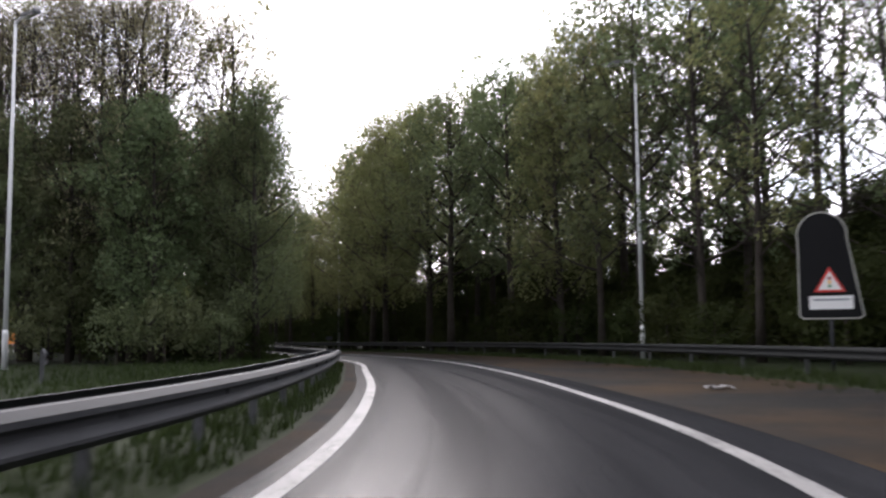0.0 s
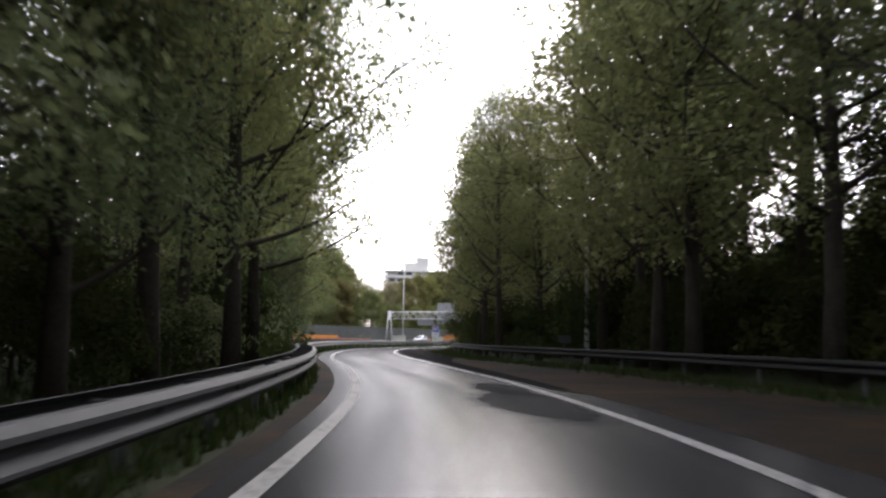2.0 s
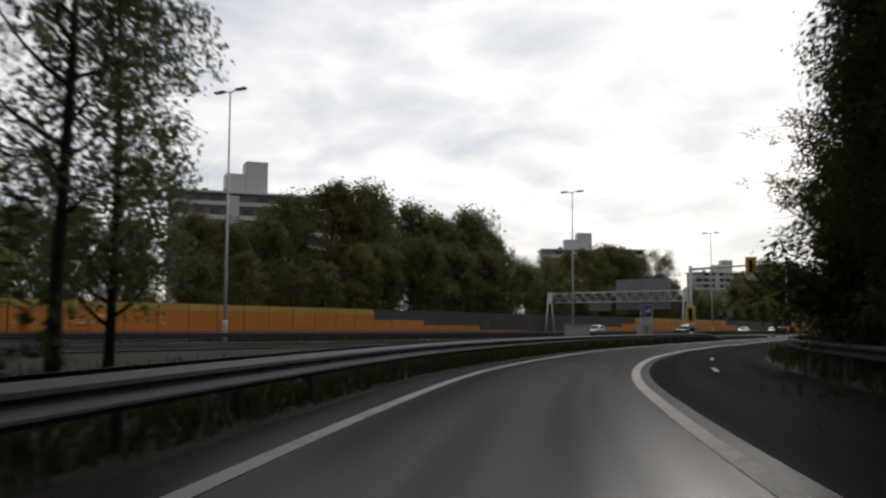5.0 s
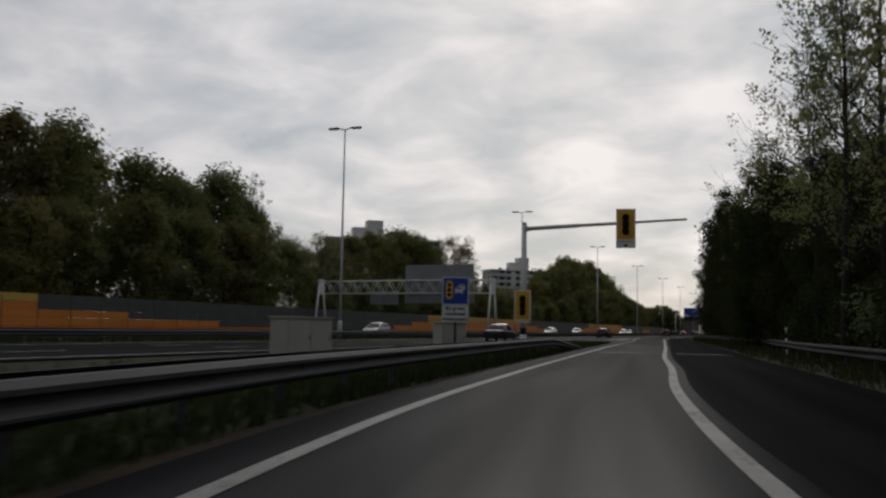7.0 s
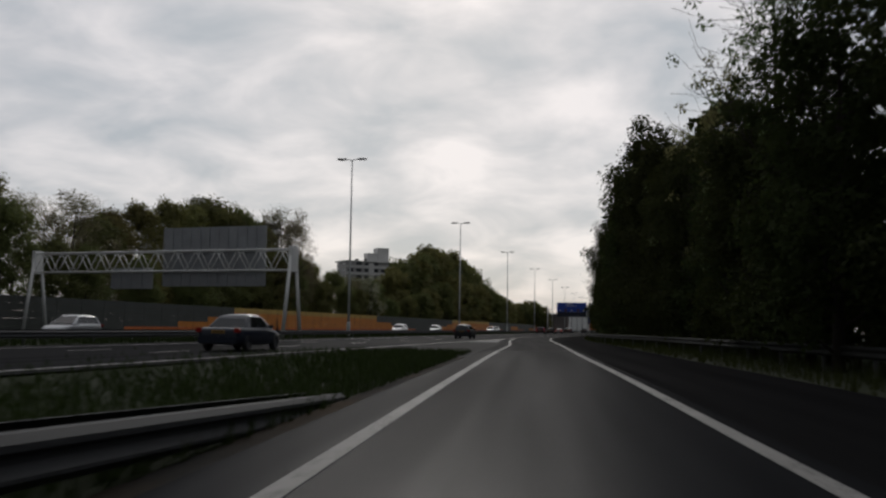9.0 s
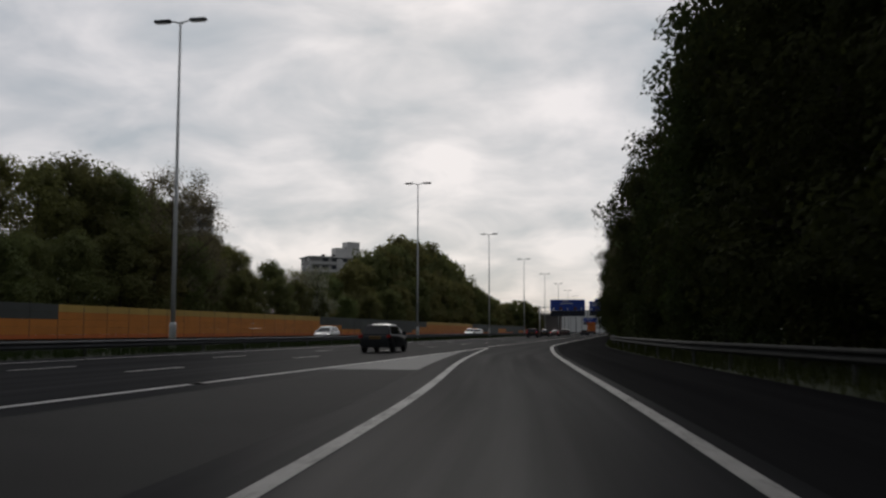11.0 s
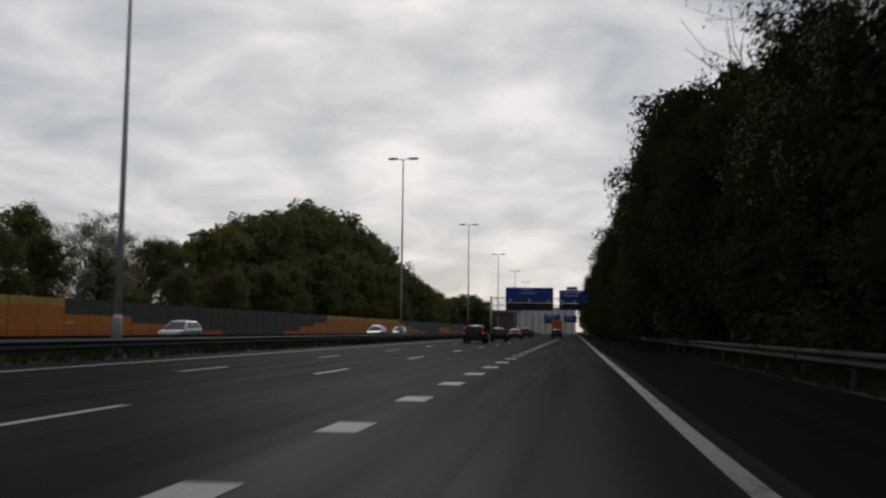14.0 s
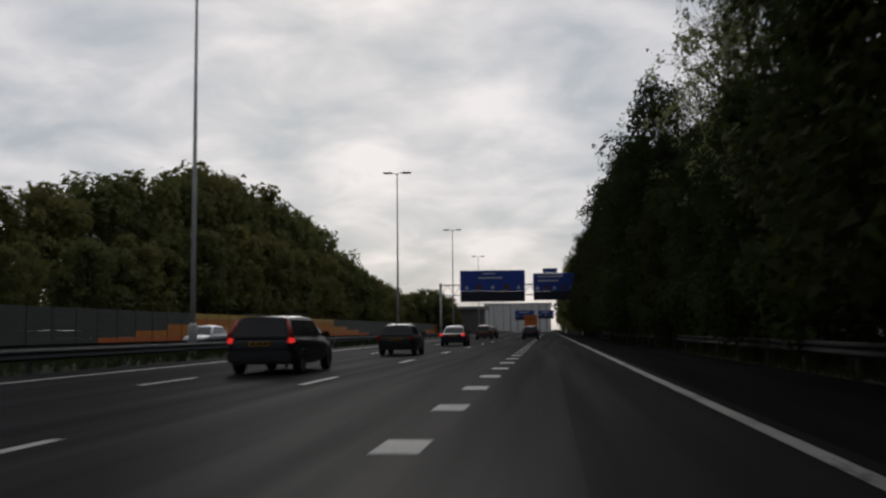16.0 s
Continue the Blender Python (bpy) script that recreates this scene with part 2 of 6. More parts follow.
def soil_mat():
    """Damp dark soil with drifts of brown leaf litter."""
    m = mat("leaf_strewn_dirt", (1.0, 1.0, 1.0), rough=0.95, var=0.45, scale=1.1, fine=12, bump=0.8, spec=0.05)
    nt = m.node_tree
    N, L = nt.nodes.new, nt.links.new
    p = nt.nodes["Principled BSDF"]
    grain = p.inputs["Base Color"].links[0].from_socket
    geo = N("ShaderNodeNewGeometry")
    drift = N("ShaderNodeTexNoise"); drift.inputs["Scale"].default_value = 0.22; drift.inputs["Detail"].default_value = 6; drift.inputs["Roughness"].default_value = 0.65
    L(geo.outputs["Position"], drift.inputs["Vector"])
    cr = N("ShaderNodeValToRGB")
    e = cr.color_ramp.elements
    e[0].position, e[0].color = 0.40, (0.0085, 0.0080, 0.0072, 1)
    e[1].position, e[1].color = 0.66, (0.030, 0.0175, 0.0065, 1)
    L(drift.outputs["Fac"], cr.inputs[0])
    mu = N("ShaderNodeMix"); mu.data_type = "RGBA"; mu.blend_type = "MULTIPLY"; mu.inputs["Factor"].default_value = 1.0
    L(cr.outputs["Color"], mu.inputs["A"]); L(grain, mu.inputs["B"])
    L(mu.outputs["Result"], p.inputs["Base Color"])
    return m


ASPHALT = asphalt_mat("ramp_asphalt", (0.0125, 0.013, 0.0145), 0.12, 0.24, ((-110, 0.36), (-64, 0.5), (-48, 1.3), (-20, 1.4), (2, 0.55), (22, 0.32)), ((25.5, -45.2, 0.95, 4.0, 27), (23.7, -41.2, 0.7, 2.6, 28)))
ASPHALT_MW = asphalt_mat("motorway_asphalt", (0.014, 0.014, 0.015), 0.022, 0.34)
# Darker, duller copy for the shoulder: vignetting and the wood's shade put in.
ASPHALT_SHOULDER = asphalt_mat("shaded_shoulder_asphalt", (0.0085, 0.0085, 0.009), 0.007, 0.42)
ASPHALT_OLD = mat("asphalt_worn", (0.012, 0.012, 0.012), rough=0.85, spec=0.05, var=0.3, scale=0.4, fine=50, bump=0.3)
CONCRETE = mat("gore_concrete", (0.085, 0.086, 0.085), rough=0.75, spec=0.2, var=0.25, scale=0.7, fine=30, bump=0.2)
PAINT = paint_mat("road_paint", (0.32, 0.315, 0.305), 0.66)
PAINT_WORN = paint_mat("dirty_road_paint", (0.19, 0.186, 0.177), 0.56)
PAINT_OLD = paint_mat("worn_road_paint", (0.19, 0.185, 0.18), 0.48)
GRASS = grass_mat()
BLADE = leaf_mat("grass_blades", (0.022, 0.033, 0.009), 0.5, 0.3, 0.01)
DIRT = soil_mat()
STEEL = mat("galvanised_steel", (0.048, 0.050, 0.053), rough=0.75, metal=0.1, spec=0.15, var=0.18, scale=1.5, fine=20, bump=0.05)
# Shaded copy of the rail steel: the trees' shade is put into the colour.
STEEL_SHADED = mat("shaded_rail_steel", (0.017, 0.018, 0.017), rough=0.88, metal=0.1, spec=0.1, var=0.35, scale=0.8, fine=12, bump=0.05)
STEEL_DARK = mat("dull_steel", (0.10, 0.10, 0.105), rough=0.6, metal=0.5, var=0.3, scale=1.5, fine=20)
MAST = mat("lamp_mast_steel", (0.55, 0.56, 0.55), rough=0.6, metal=0.2, var=0.12, scale=1.0, fine=15)
WHITE_STEEL = mat("white_painted_steel", (0.70, 0.70, 0.68), rough=0.5, var=0.1, scale=1.0, fine=12)
SIGN_BACK = mat("sign_back_aluminium", (0.30, 0.31, 0.32), rough=0.5, metal=0.3, var=0.15, scale=0.8, fine=9)
BLUE = mat("sign_blue", (0.018, 0.062, 0.36), rough=0.45, var=0.08, scale=1.0, fine=9)
BLUE_DARK = mat("sign_dark_panel", (0.012, 0.015, 0.03), rough=0.5, var=0.15, scale=1.0, fine=9)
SIGN_WHITE = mat("sign_white", (0.72, 0.72, 0.70), rough=0.5, var=0.06, scale=2.0, fine=20)
SIGN_BLACK = mat("sign_black", (0.006, 0.006, 0.0065), spec=0.15, rough=0.6, var=0.2, scale=2.0, fine=20)
YELLOW = mat("signal_board_yellow", (0.72, 0.40, 0.02), rough=0.5, var=0.08, scale=1.5, fine=15)
RED = mat("sign_red", (0.55, 0.03, 0.02), rough=0.5, var=0.08, scale=1.5, fine=15)
CABINET = mat("cabinet_grey_paint", (0.38, 0.38, 0.33), rough=0.6, var=0.14, scale=1.2, fine=16, bump=0.05)
W_YELLOW = mat("barrier_yellow", (0.40, 0.26, 0.05), rough=0.75, var=0.2, scale=0.6, fine=9, obj_rand=0.25)
W_ORANGE = mat("barrier_orange", (0.48, 0.165, 0.012), rough=0.75, var=0.2, scale=0.6, fine=9, obj_rand=0.25)
W_RED = mat("barrier_red_orange", (0.48, 0.115, 0.015), rough=0.75, var=0.2, scale=0.6, fine=9, obj_rand=0.25)
W_GREY = mat("barrier_grey_green", (0.045, 0.051, 0.045), rough=0.8, var=0.25, scale=0.6, fine=9, obj_rand=0.25)
BARK = mat("bark", (0.042, 0.036, 0.030), rough=0.95, var=0.4, scale=2.0, fine=14, bump=0.8, spec=0.1)
LEAF = leaf_mat("leaf_green", (0.098, 0.122, 0.056), 0.30, 0.45, 0.012)
LEAF_OLIVE = leaf_mat("leaf_olive", (0.150, 0.160, 0.066), 0.30, 0.58, 0.012)
LEAF_FAR = leaf_mat("leaf_far_green", (0.118, 0.132, 0.046), 0.30, 0.45, 0.012)
LEAF_FAR_OLIVE = leaf_mat("leaf_far_olive", (0.150, 0.146, 0.050), 0.30, 0.45, 0.012)
LEAF_PALE = leaf_mat("pale_blossom", (0.26, 0.27, 0.19), 0.55, 0.45, 0.012)
LEAF_SPRING = leaf_mat("young_brown_green", (0.17, 0.16, 0.09), 0.4, 0.45, 0.012)
# Shaded copy of the leaves: the backlit wood's darkness is put into the colour.
LEAF_SHADED = leaf_mat("leaf_shaded", (0.030, 0.038, 0.012), 0.32, 0.4, 0.005)
FACADE = mat("facade_concrete", (0.36, 0.35, 0.34), rough=0.8, var=0.12, scale=0.15, fine=3)
FACADE_DARK = mat("facade_dark_brick", (0.17, 0.15, 0.14), rough=0.85, var=0.15, scale=0.15, fine=3)
BAND = mat("pale_floor_band", (0.60, 0.59, 0.57), rough=0.7, var=0.1, scale=0.2, fine=4)
GLASS_FAR = mat("dark_window_glass", (0.05, 0.055, 0.065), rough=0.15, var=0.3, scale=0.3, fine=2, obj_rand=0.5)
RUBBER = mat("tyre_rubber", (0.018, 0.018, 0.018), rough=0.85, var=0.2, scale=4, fine=40)
CAR_GLASS = mat("car_glass", (0.012, 0.014, 0.016), rough=0.10, var=0.1, scale=1, fine=5, spec=0.34)
CAR_BLACK = mat("car_paint_black", (0.008, 0.009, 0.011), rough=0.32, var=0.1, scale=1, fine=5, spec=0.35)
CAR_NAVY = mat("car_paint_navy", (0.010, 0.014, 0.026), rough=0.32, var=0.1, scale=1, fine=5, spec=0.35)
CAR_SILVER = mat("car_paint_silver", (0.32, 0.33, 0.34), rough=0.3, metal=0.5, var=0.08, scale=1, fine=5, coat=0.5)
CAR_RED = mat("car_paint_dark_red", (0.065, 0.024, 0.021), rough=0.32, var=0.08, scale=1, fine=5, coat=0.5)
CAR_WHITE = mat("car_paint_white", (0.62, 0.62, 0.60), rough=0.35, var=0.08, scale=1, fine=5, coat=0.5)
PLASTIC = mat("dark_plastic", (0.022, 0.022, 0.023), rough=0.6, var=0.15, scale=2, fine=20)
LAMP_OFF = mat("tail_lamp_red", (0.28, 0.012, 0.010), rough=0.25, var=0.1, scale=2, fine=20)
LAMP_ON = mat("tail_lamp_lit", (0.5, 0.02, 0.01), rough=0.3, var=0.05, scale=2, fine=20, emit=((1.0, 0.04, 0.03), 0.55))
PLATE = mat("number_plate_yellow", (0.30, 0.16, 0.02), rough=0.5, var=0.1, scale=3, fine=20)
TRUCK_ORANGE = mat("truck_orange", (0.62, 0.17, 0.03), rough=0.5, var=0.12, scale=0.7, fine=8)
LENS = mat("lamp_lens", (0.55, 0.55, 0.52), rough=0.3, var=0.1, scale=3, fine=20)

# ---- mesh helpers ----


def mesh(name, verts, faces, smooth=False):
    me = bpy.data.meshes.new(name)
    me.from_pydata([tuple(v) for v in verts], [], [tuple(f) for f in faces])
    if smooth:
        me.shade_smooth()
    me.update()
    return me


def obj(name, me, material, parent=None, label="", at=None):
    if material is not None and not me.materials:
        me.materials.append(material)
    ob = new(name, me)
    if parent is not None:
        ob.parent = parent
    if at is not None:
        ob.matrix_basis = at
    if label:
        ob["label"] = label
    return ob


def bm_mesh(name, bm, smooth=False):
    me = bpy.data.meshes.new(name)
    bm.to_mesh(me)
    bm.free()
    if smooth:
        me.shade_smooth()
    return me


def part(name, bm, material, parent, label="", smooth=False, at=None):
    return obj(name, bm_mesh(name, bm, smooth), material, parent, label, at)


def box(x0, y0, z0, x1, y1, z1, bevel=0.0, bm=None):
    bm = bm or bmesh.new()
    r = bmesh.ops.create_cube(bm, size=1.0, matrix=Matrix.Translation(((x0 + x1) / 2, (y0 + y1) / 2, (z0 + z1) / 2)) @ Matrix.Diagonal((x1 - x0, y1 - y0, z1 - z0, 1)))
    if bevel:
        edges = {e for v in r["verts"] for e in v.link_edges}
        bmesh.ops.bevel(bm, geom=list(edges), offset=bevel, segments=2, affect="EDGES")
    return bm


def tube(pts, radii, sides=8, verts=None, faces=None, cap=True):
    """A tapered tube through points; appends to verts and faces if they are given."""
    verts = [] if verts is None else verts
    faces = [] if faces is None else faces
    base = len(verts)
    n = len(pts)
    for i, (p, r) in enumerate(zip(pts, radii)):
        a = Vector(pts[min(i + 1, n - 1)]) - Vector(pts[max(i - 1, 0)])
        a.normalize()
        u = a.cross(Vector((0, 0, 1)) if abs(a.z) < 0.9 else Vector((1, 0, 0))).normalized()
        w = a.cross(u)
        for k in range(sides):
            q = 2 * math.pi * k / sides
            verts.append(Vector(p) + r * (math.cos(q) * u + math.sin(q) * w))
    for i in range(n - 1):
        for k in range(sides):
            k2 = (k + 1) % sides
            faces.append((base + i * sides + k, base + i * sides + k2, base + (i + 1) * sides + k2, base + (i + 1) * sides + k))
    if cap:
        faces.append(tuple(base + k for k in reversed(range(sides))))
        faces.append(tuple(base + (n - 1) * sides + k for k in range(sides)))
    return verts, faces


def tube_part(name, pts, radii, material, parent, label="", sides=10):
    v, f = tube(pts, radii, sides)
    return obj(name, mesh(name, v, f, True), material, parent, label)


def thing(name, label, category, group="", at=None, kind=""):
    ob = new(name)
    if at is not None:
        ob.matrix_basis = at
    return tagged(ob, label, category, group, kind)


def hermite(ctrl):
    """A smooth x over y through control points (x, y)."""
    ys, xs = np.array([c[1] for c in ctrl], float), np.array([c[0] for c in ctrl], float)
    tan = np.gradient(xs, ys)

    def f(y):
        y = np.asarray(y, float)
        i = np.clip(np.searchsorted(ys, y) - 1, 0, len(ys) - 2)
        h = ys[i + 1] - ys[i]
        s = (y - ys[i]) / h
        out = (1 + 2 * s) * (1 - s) ** 2 * xs[i] + s * (1 - s) ** 2 * h * tan[i] + s * s * (3 - 2 * s) * xs[i + 1] + s * s * (s - 1) * h * tan[i + 1]
        out = np.where(y < ys[0], xs[0] + tan[0] * (y - ys[0]), out)
        return np.where(y > ys[-1], xs[-1] + tan[-1] * (y - ys[-1]), out)

    return f


# ---- plan: the motorway runs along +y, the ramp curves in beside it ----
x_left = hermite([(29.15, -150), (34.03, -128), (36.25, -108), (36.22, -96.5), (34.92, -86.4), (32.83, -75.5), (30.46, -64.8), (26.52, -54.5), (22.34, -45.2), (15.47, -32.6), (8.47, -21), (1.08, -7), (-2.58, 0.9), (-6.57, 10.6), (-10.04, 22.2), (-13.05, 35.6), (-14.99, 49.5), (-16.49, 62.5), (-18.02, 76.3), (-19.39, 89), (-21.37, 108), (-23.12, 126.1), (-25.56, 145), (-28.31, 171)])
x_right = hermite([(31.75, -152), (36.75, -129), (39.27, -108), (39.74, -96.6), (38.48, -85.2), (36.48, -74), (33.71, -63), (29.78, -52.5), (24.78, -42), (18.66, -31), (14.16, -23.2), (9.06, -14.3), (0.39, 2.9), (-2.59, 9.8), (-5.73, 19), (-9.15, 33.6), (-10.74, 43.6), (-11.91, 54.1), (-13.21, 64.4), (-14.41, 75.5), (-15.72, 88), (-17.85, 107), (-19.98, 126.7), (-21.72, 142), (-23.12, 155), (-24.08, 166), (-24.87, 177), (-25.20, 190), (-25.26, 210), (-25.32, 240), (-25.37, 300), (-25.43, 900)])


def cos_at(f, y):
    """How much wider a strip is across y than square to the line."""
    return np.sqrt(1 + ((f(y + 0.5) - f(y - 0.5))) ** 2)


def lerp(y, *pairs):
    return np.interp(y, [p[0] for p in pairs], [p[1] for p in pairs])


def x_rail_left(y):
    return x_left(y) - cos_at(x_left, y) * lerp(y, (-100, 1.35), (-75, 1.15), (-55, 1.15), (-30, 1.35), (0, 1.45), (60, 1.5))


def x_rail_right(y):
    return x_right(y) + cos_at(x_right, y) * lerp(y, (-100, 7.0), (-60, 7.0), (-30, 6.2), (-14, 4.4), (5, 4.3), (60, 4.9), (95, 6.3), (128, 5.2), (145, 4.0), (400, 4.0))


def x_shoulder(y):
    return x_right(y) + cos_at(x_right, y) * lerp(y, (-40, 0.75), (-22, 1.2), (-8, 3.4), (5, 3.6), (400, 3.5))


def cos_strip(a, b, ys):
    """Slant of a strip's middle line against y."""
    return np.sqrt(1 + np.gradient((a + b) / 2, ys) ** 2)


def strip(name, xa, xb, y0, y1, step, z, material, label="", category="", parent=None, across=1):
    ys = np.arange(y0, y1 + step * 0.5, step)
    a, b = xa(ys) * np.ones(len(ys)), xb(ys) * np.ones(len(ys))
    verts, faces = [], []
    for i, y in enumerate(ys):
        for k in range(across + 1):
            verts.append((a[i] + (b[i] - a[i]) * k / across, y, z))
    w = across + 1
    for i in range(len(ys) - 1):
        for k in range(across):
            faces.append((i * w + k, i * w + k + 1, (i + 1) * w + k + 1, (i + 1) * w + k))
    me = mesh(name, verts, faces)
    run = np.concatenate([[0], np.cumsum(np.hypot(np.diff((a + b) / 2), np.diff(ys)))])
    cross = (b - a) / cos_strip(a, b, ys)
    uv = me.uv_layers.new(name="lane")
    co = np.array([(k / across * cross[i], run[i]) for i in range(len(ys)) for k in range(w)])
    loops = np.zeros(len(me.loops), np.int32)
    me.loops.foreach_get("vertex_index", loops)
    uv.data.foreach_set("uv", co[loops].astype(np.float32).ravel())
    ob = obj(name, me, material, parent)
    return tagged(ob, label, category, kind="structure") if parent is None else ob


const = lambda v: (lambda y: np.full(np.shape(y), float(v)))

# ---- ground and roads ----
ground = obj("ground", mesh("ground", [(-2500, -1500, -0.05), (2500, -1500, -0.05), (2500, 3500, -0.05), (-2500, 3500, -0.05)], [(0, 1, 2, 3)]), GRASS)
tagged(ground, "flat rough green grassland around the roads", "ground", kind="structure")
MW_L, MW_R = -40.4, -27.2
ramp_left = lambda y: np.maximum(x_left(np.minimum(y, 171)) - lerp(y, (-170, 0.32), (-55, 0.32), (-30, 0.6), (0, 0.75)) * cos_at(x_left, np.minimum(y, 171)), MW_R)
lane_edge = lambda y: np.where(y < -42, x_shoulder(y), np.minimum(x_shoulder(y), x_right(y) + 0.3 * cos_at(x_right, y)))
strip("ramp_road", ramp_left, lane_edge, -170, 112, 1.5, 0.0, ASPHALT, "damp dark asphalt slip road with worn wheel tracks", "road", across=3)
strip("merging_road", ramp_left, lane_edge, 112, 900, 1.5, 0.0, ASPHALT_MW, "dark asphalt merging lane beside the motorway", "road", across=3)
strip("shoulder_road", lane_edge, x_shoulder, -41, 900, 1.5, 0.0, ASPHALT_SHOULDER, "asphalt shoulder beyond the edge line, shade put into its colour", "road", across=2)
strip("motorway_road", const(MW_L), const(MW_R), -500, 1200, 20, 0.0, ASPHALT_MW, "damp dark asphalt motorway carriageway beside the slip road", "road", across=3)
strip("motorway_road_opposite", const(-66.5), const(-47.2), -500, 1200, 20, 0.0, ASPHALT_MW, "asphalt carriageway of the opposite direction behind the median", "road", across=3)
gore = strip("gore_road", lambda y: lerp(y, (100, -21.5), (116, MW_R), (170, MW_R)), ramp_left, 100.5, 159, 1.5, -0.001, ASPHALT_OLD, "worn asphalt wedge between ramp and motorway", "road")
strip("gore_concrete", lambda y: np.full(np.shape(y), -27.98), lambda y: np.maximum(x_left(y) - 0.8, -27.9), 137.5, 162.5, 1.5, 0.004, CONCRETE, "pale concrete wedge in the gore", "pavement")
strip("dirt_verge", lambda y: x_shoulder(y) + 0.01, lambda y: np.maximum(x_rail_right(y) - 1.6 * cos_at(x_right, y), x_shoulder(y) + 0.15), -170, -14, 1.5, -0.02, DIRT,
      "brown leaf-strewn dirt verge beside the ramp", "ground")
strip("left_verge_dirt", lambda y: x_left(y) - lerp(y, (-55, 0.62), (-30, 1.05)) * cos_at(x_left, y), lambda y: ramp_left(y) - 0.01, -170, 110, 1.5, -0.015, DIRT, "thin strip of brown soil at the asphalt edge", "ground")

# ---- road markings ----


def line(name, f, y0, y1, width, step=1.5, z=0.006, material=PAINT, label="white painted edge line"):
    return strip(name, lambda y: f(y) - width / 2 * cos_at(f, y), lambda y: f(y) + width / 2 * cos_at(f, y), y0, y1, step, z, material, label, "road marking")


line("edge_line_left", x_left, -160, 112, 0.18, material=PAINT_WORN)
line("edge_line_left", x_left, 112, 170.5, 0.18, material=PAINT_WORN)
line("edge_line_right", x_right, -160, 112, 0.185, material=PAINT_WORN)
line("edge_line_right", x_right, 112, 880, 0.185, material=PAINT_WORN)
line("motorway_edge_line_right", lambda y: -28.1 - 0.0 * y, -300, 130, 0.2)
line("motorway_edge_line_gore", lambda y: -28.1 - 0.2 * np.clip((y - 130) / 41, 0, 1) ** 2, 130, 170.5, 0.2)
line("motorway_edge_line_left", lambda y: -38.65 + 0 * y, -400, 1000, 0.2, step=10)
line("opposite_edge_line_near", lambda y: -48.0 + 0 * y, -400, 1000, 0.2, step=10)
line("opposite_edge_line_far", lambda y: -62.5 + 0 * y, -400, 1000, 0.2, step=10)


def dashes(name, x, y0, y1, length, period, width, label, group):
    me = None
    y = y0
    while y < y1:
        if me is None:
            me = mesh("dash", [(-width / 2, 0, 0), (width / 2, 0, 0), (width / 2, length, 0), (-width / 2, length, 0)], [(0, 1, 2, 3)])
        ob = obj(name, me, PAINT, at=pose(x, y, 0.006))
        tagged(ob, label, "road marking", group, "structure")
        y += period


dashes("block_marking", -28.7, 174.65, 560, 1.0, 4.13, 0.42, "short broad white block of the merging line", "merging blocks")
dashes("lane_dash", -32.1, 26.8, 600, 3.0, 12.0, 0.15, "long white lane dash on the motorway", "lane dashes")
dashes("lane_dash", -35.3, 26.8, 600, 3.0, 12.0, 0.15, "long white lane dash on the motorway", "lane dashes")
dashes("lane_dash", -51.6, 30.8, 500, 3.0, 12.0, 0.15, "long white lane dash on the opposite carriageway", "opposite lane dashes")
for k, yy in enumerate((71.6, 72.35)):
    ob = obj("stop_line", mesh("stop_line", [(x_left(yy) + 0.2, yy, 0.008), (x_right(yy) - 0.3, yy + 0.25, 0.008), (x_right(yy) - 0.3, yy + 0.45, 0.008), (x_left(yy) + 0.2, yy + 0.2, 0.008)], [(0, 1, 2, 3)]), PAINT_OLD)
    tagged(ob, "worn white stop line across the ramp", "road marking", kind="structure")
    ob = obj("stop_line", mesh("stop_line", [(x_right(yy) + 0.5, yy + 0.3, 0.008), (x_right(yy) + 3.0, yy + 0.5, 0.008), (x_right(yy) + 3.0, yy + 0.68, 0.008), (x_right(yy) + 0.5, yy + 0.48, 0.008)], [(0, 1, 2, 3)]),
             mat("faded_paint", (0.11, 0.11, 0.105), rough=0.6, var=0.4, scale=2, fine=15))
    tagged(ob, "almost worn away stop line on the shoulder", "road marking", kind="structure")
for yy in (14.0, 22.5):
    ob = obj("shoulder_dash", mesh("shoulder_dash", [(x_right(yy) + 1.9, yy, 0.006), (x_right(yy) + 2.02, yy, 0.006), (x_right(yy + 2) + 2.02, yy + 2, 0.006), (x_right(yy + 2) + 1.9, yy + 2, 0.006)], [(0, 1, 2, 3)]), PAINT_OLD)
    tagged(ob, "short worn white dash on the paved shoulder", "road marking", kind="structure")

# ---- guard rails ----
W_PROFILE = [(0.0, 0.155), (0.03, 0.15), (0.08, 0.10), (0.08, 0.06), (0.03, 0.03), (0.035, -0.01), (0.08, -0.075), (0.08, -0.10), (0.03, -0.15), (0.0, -0.155)]


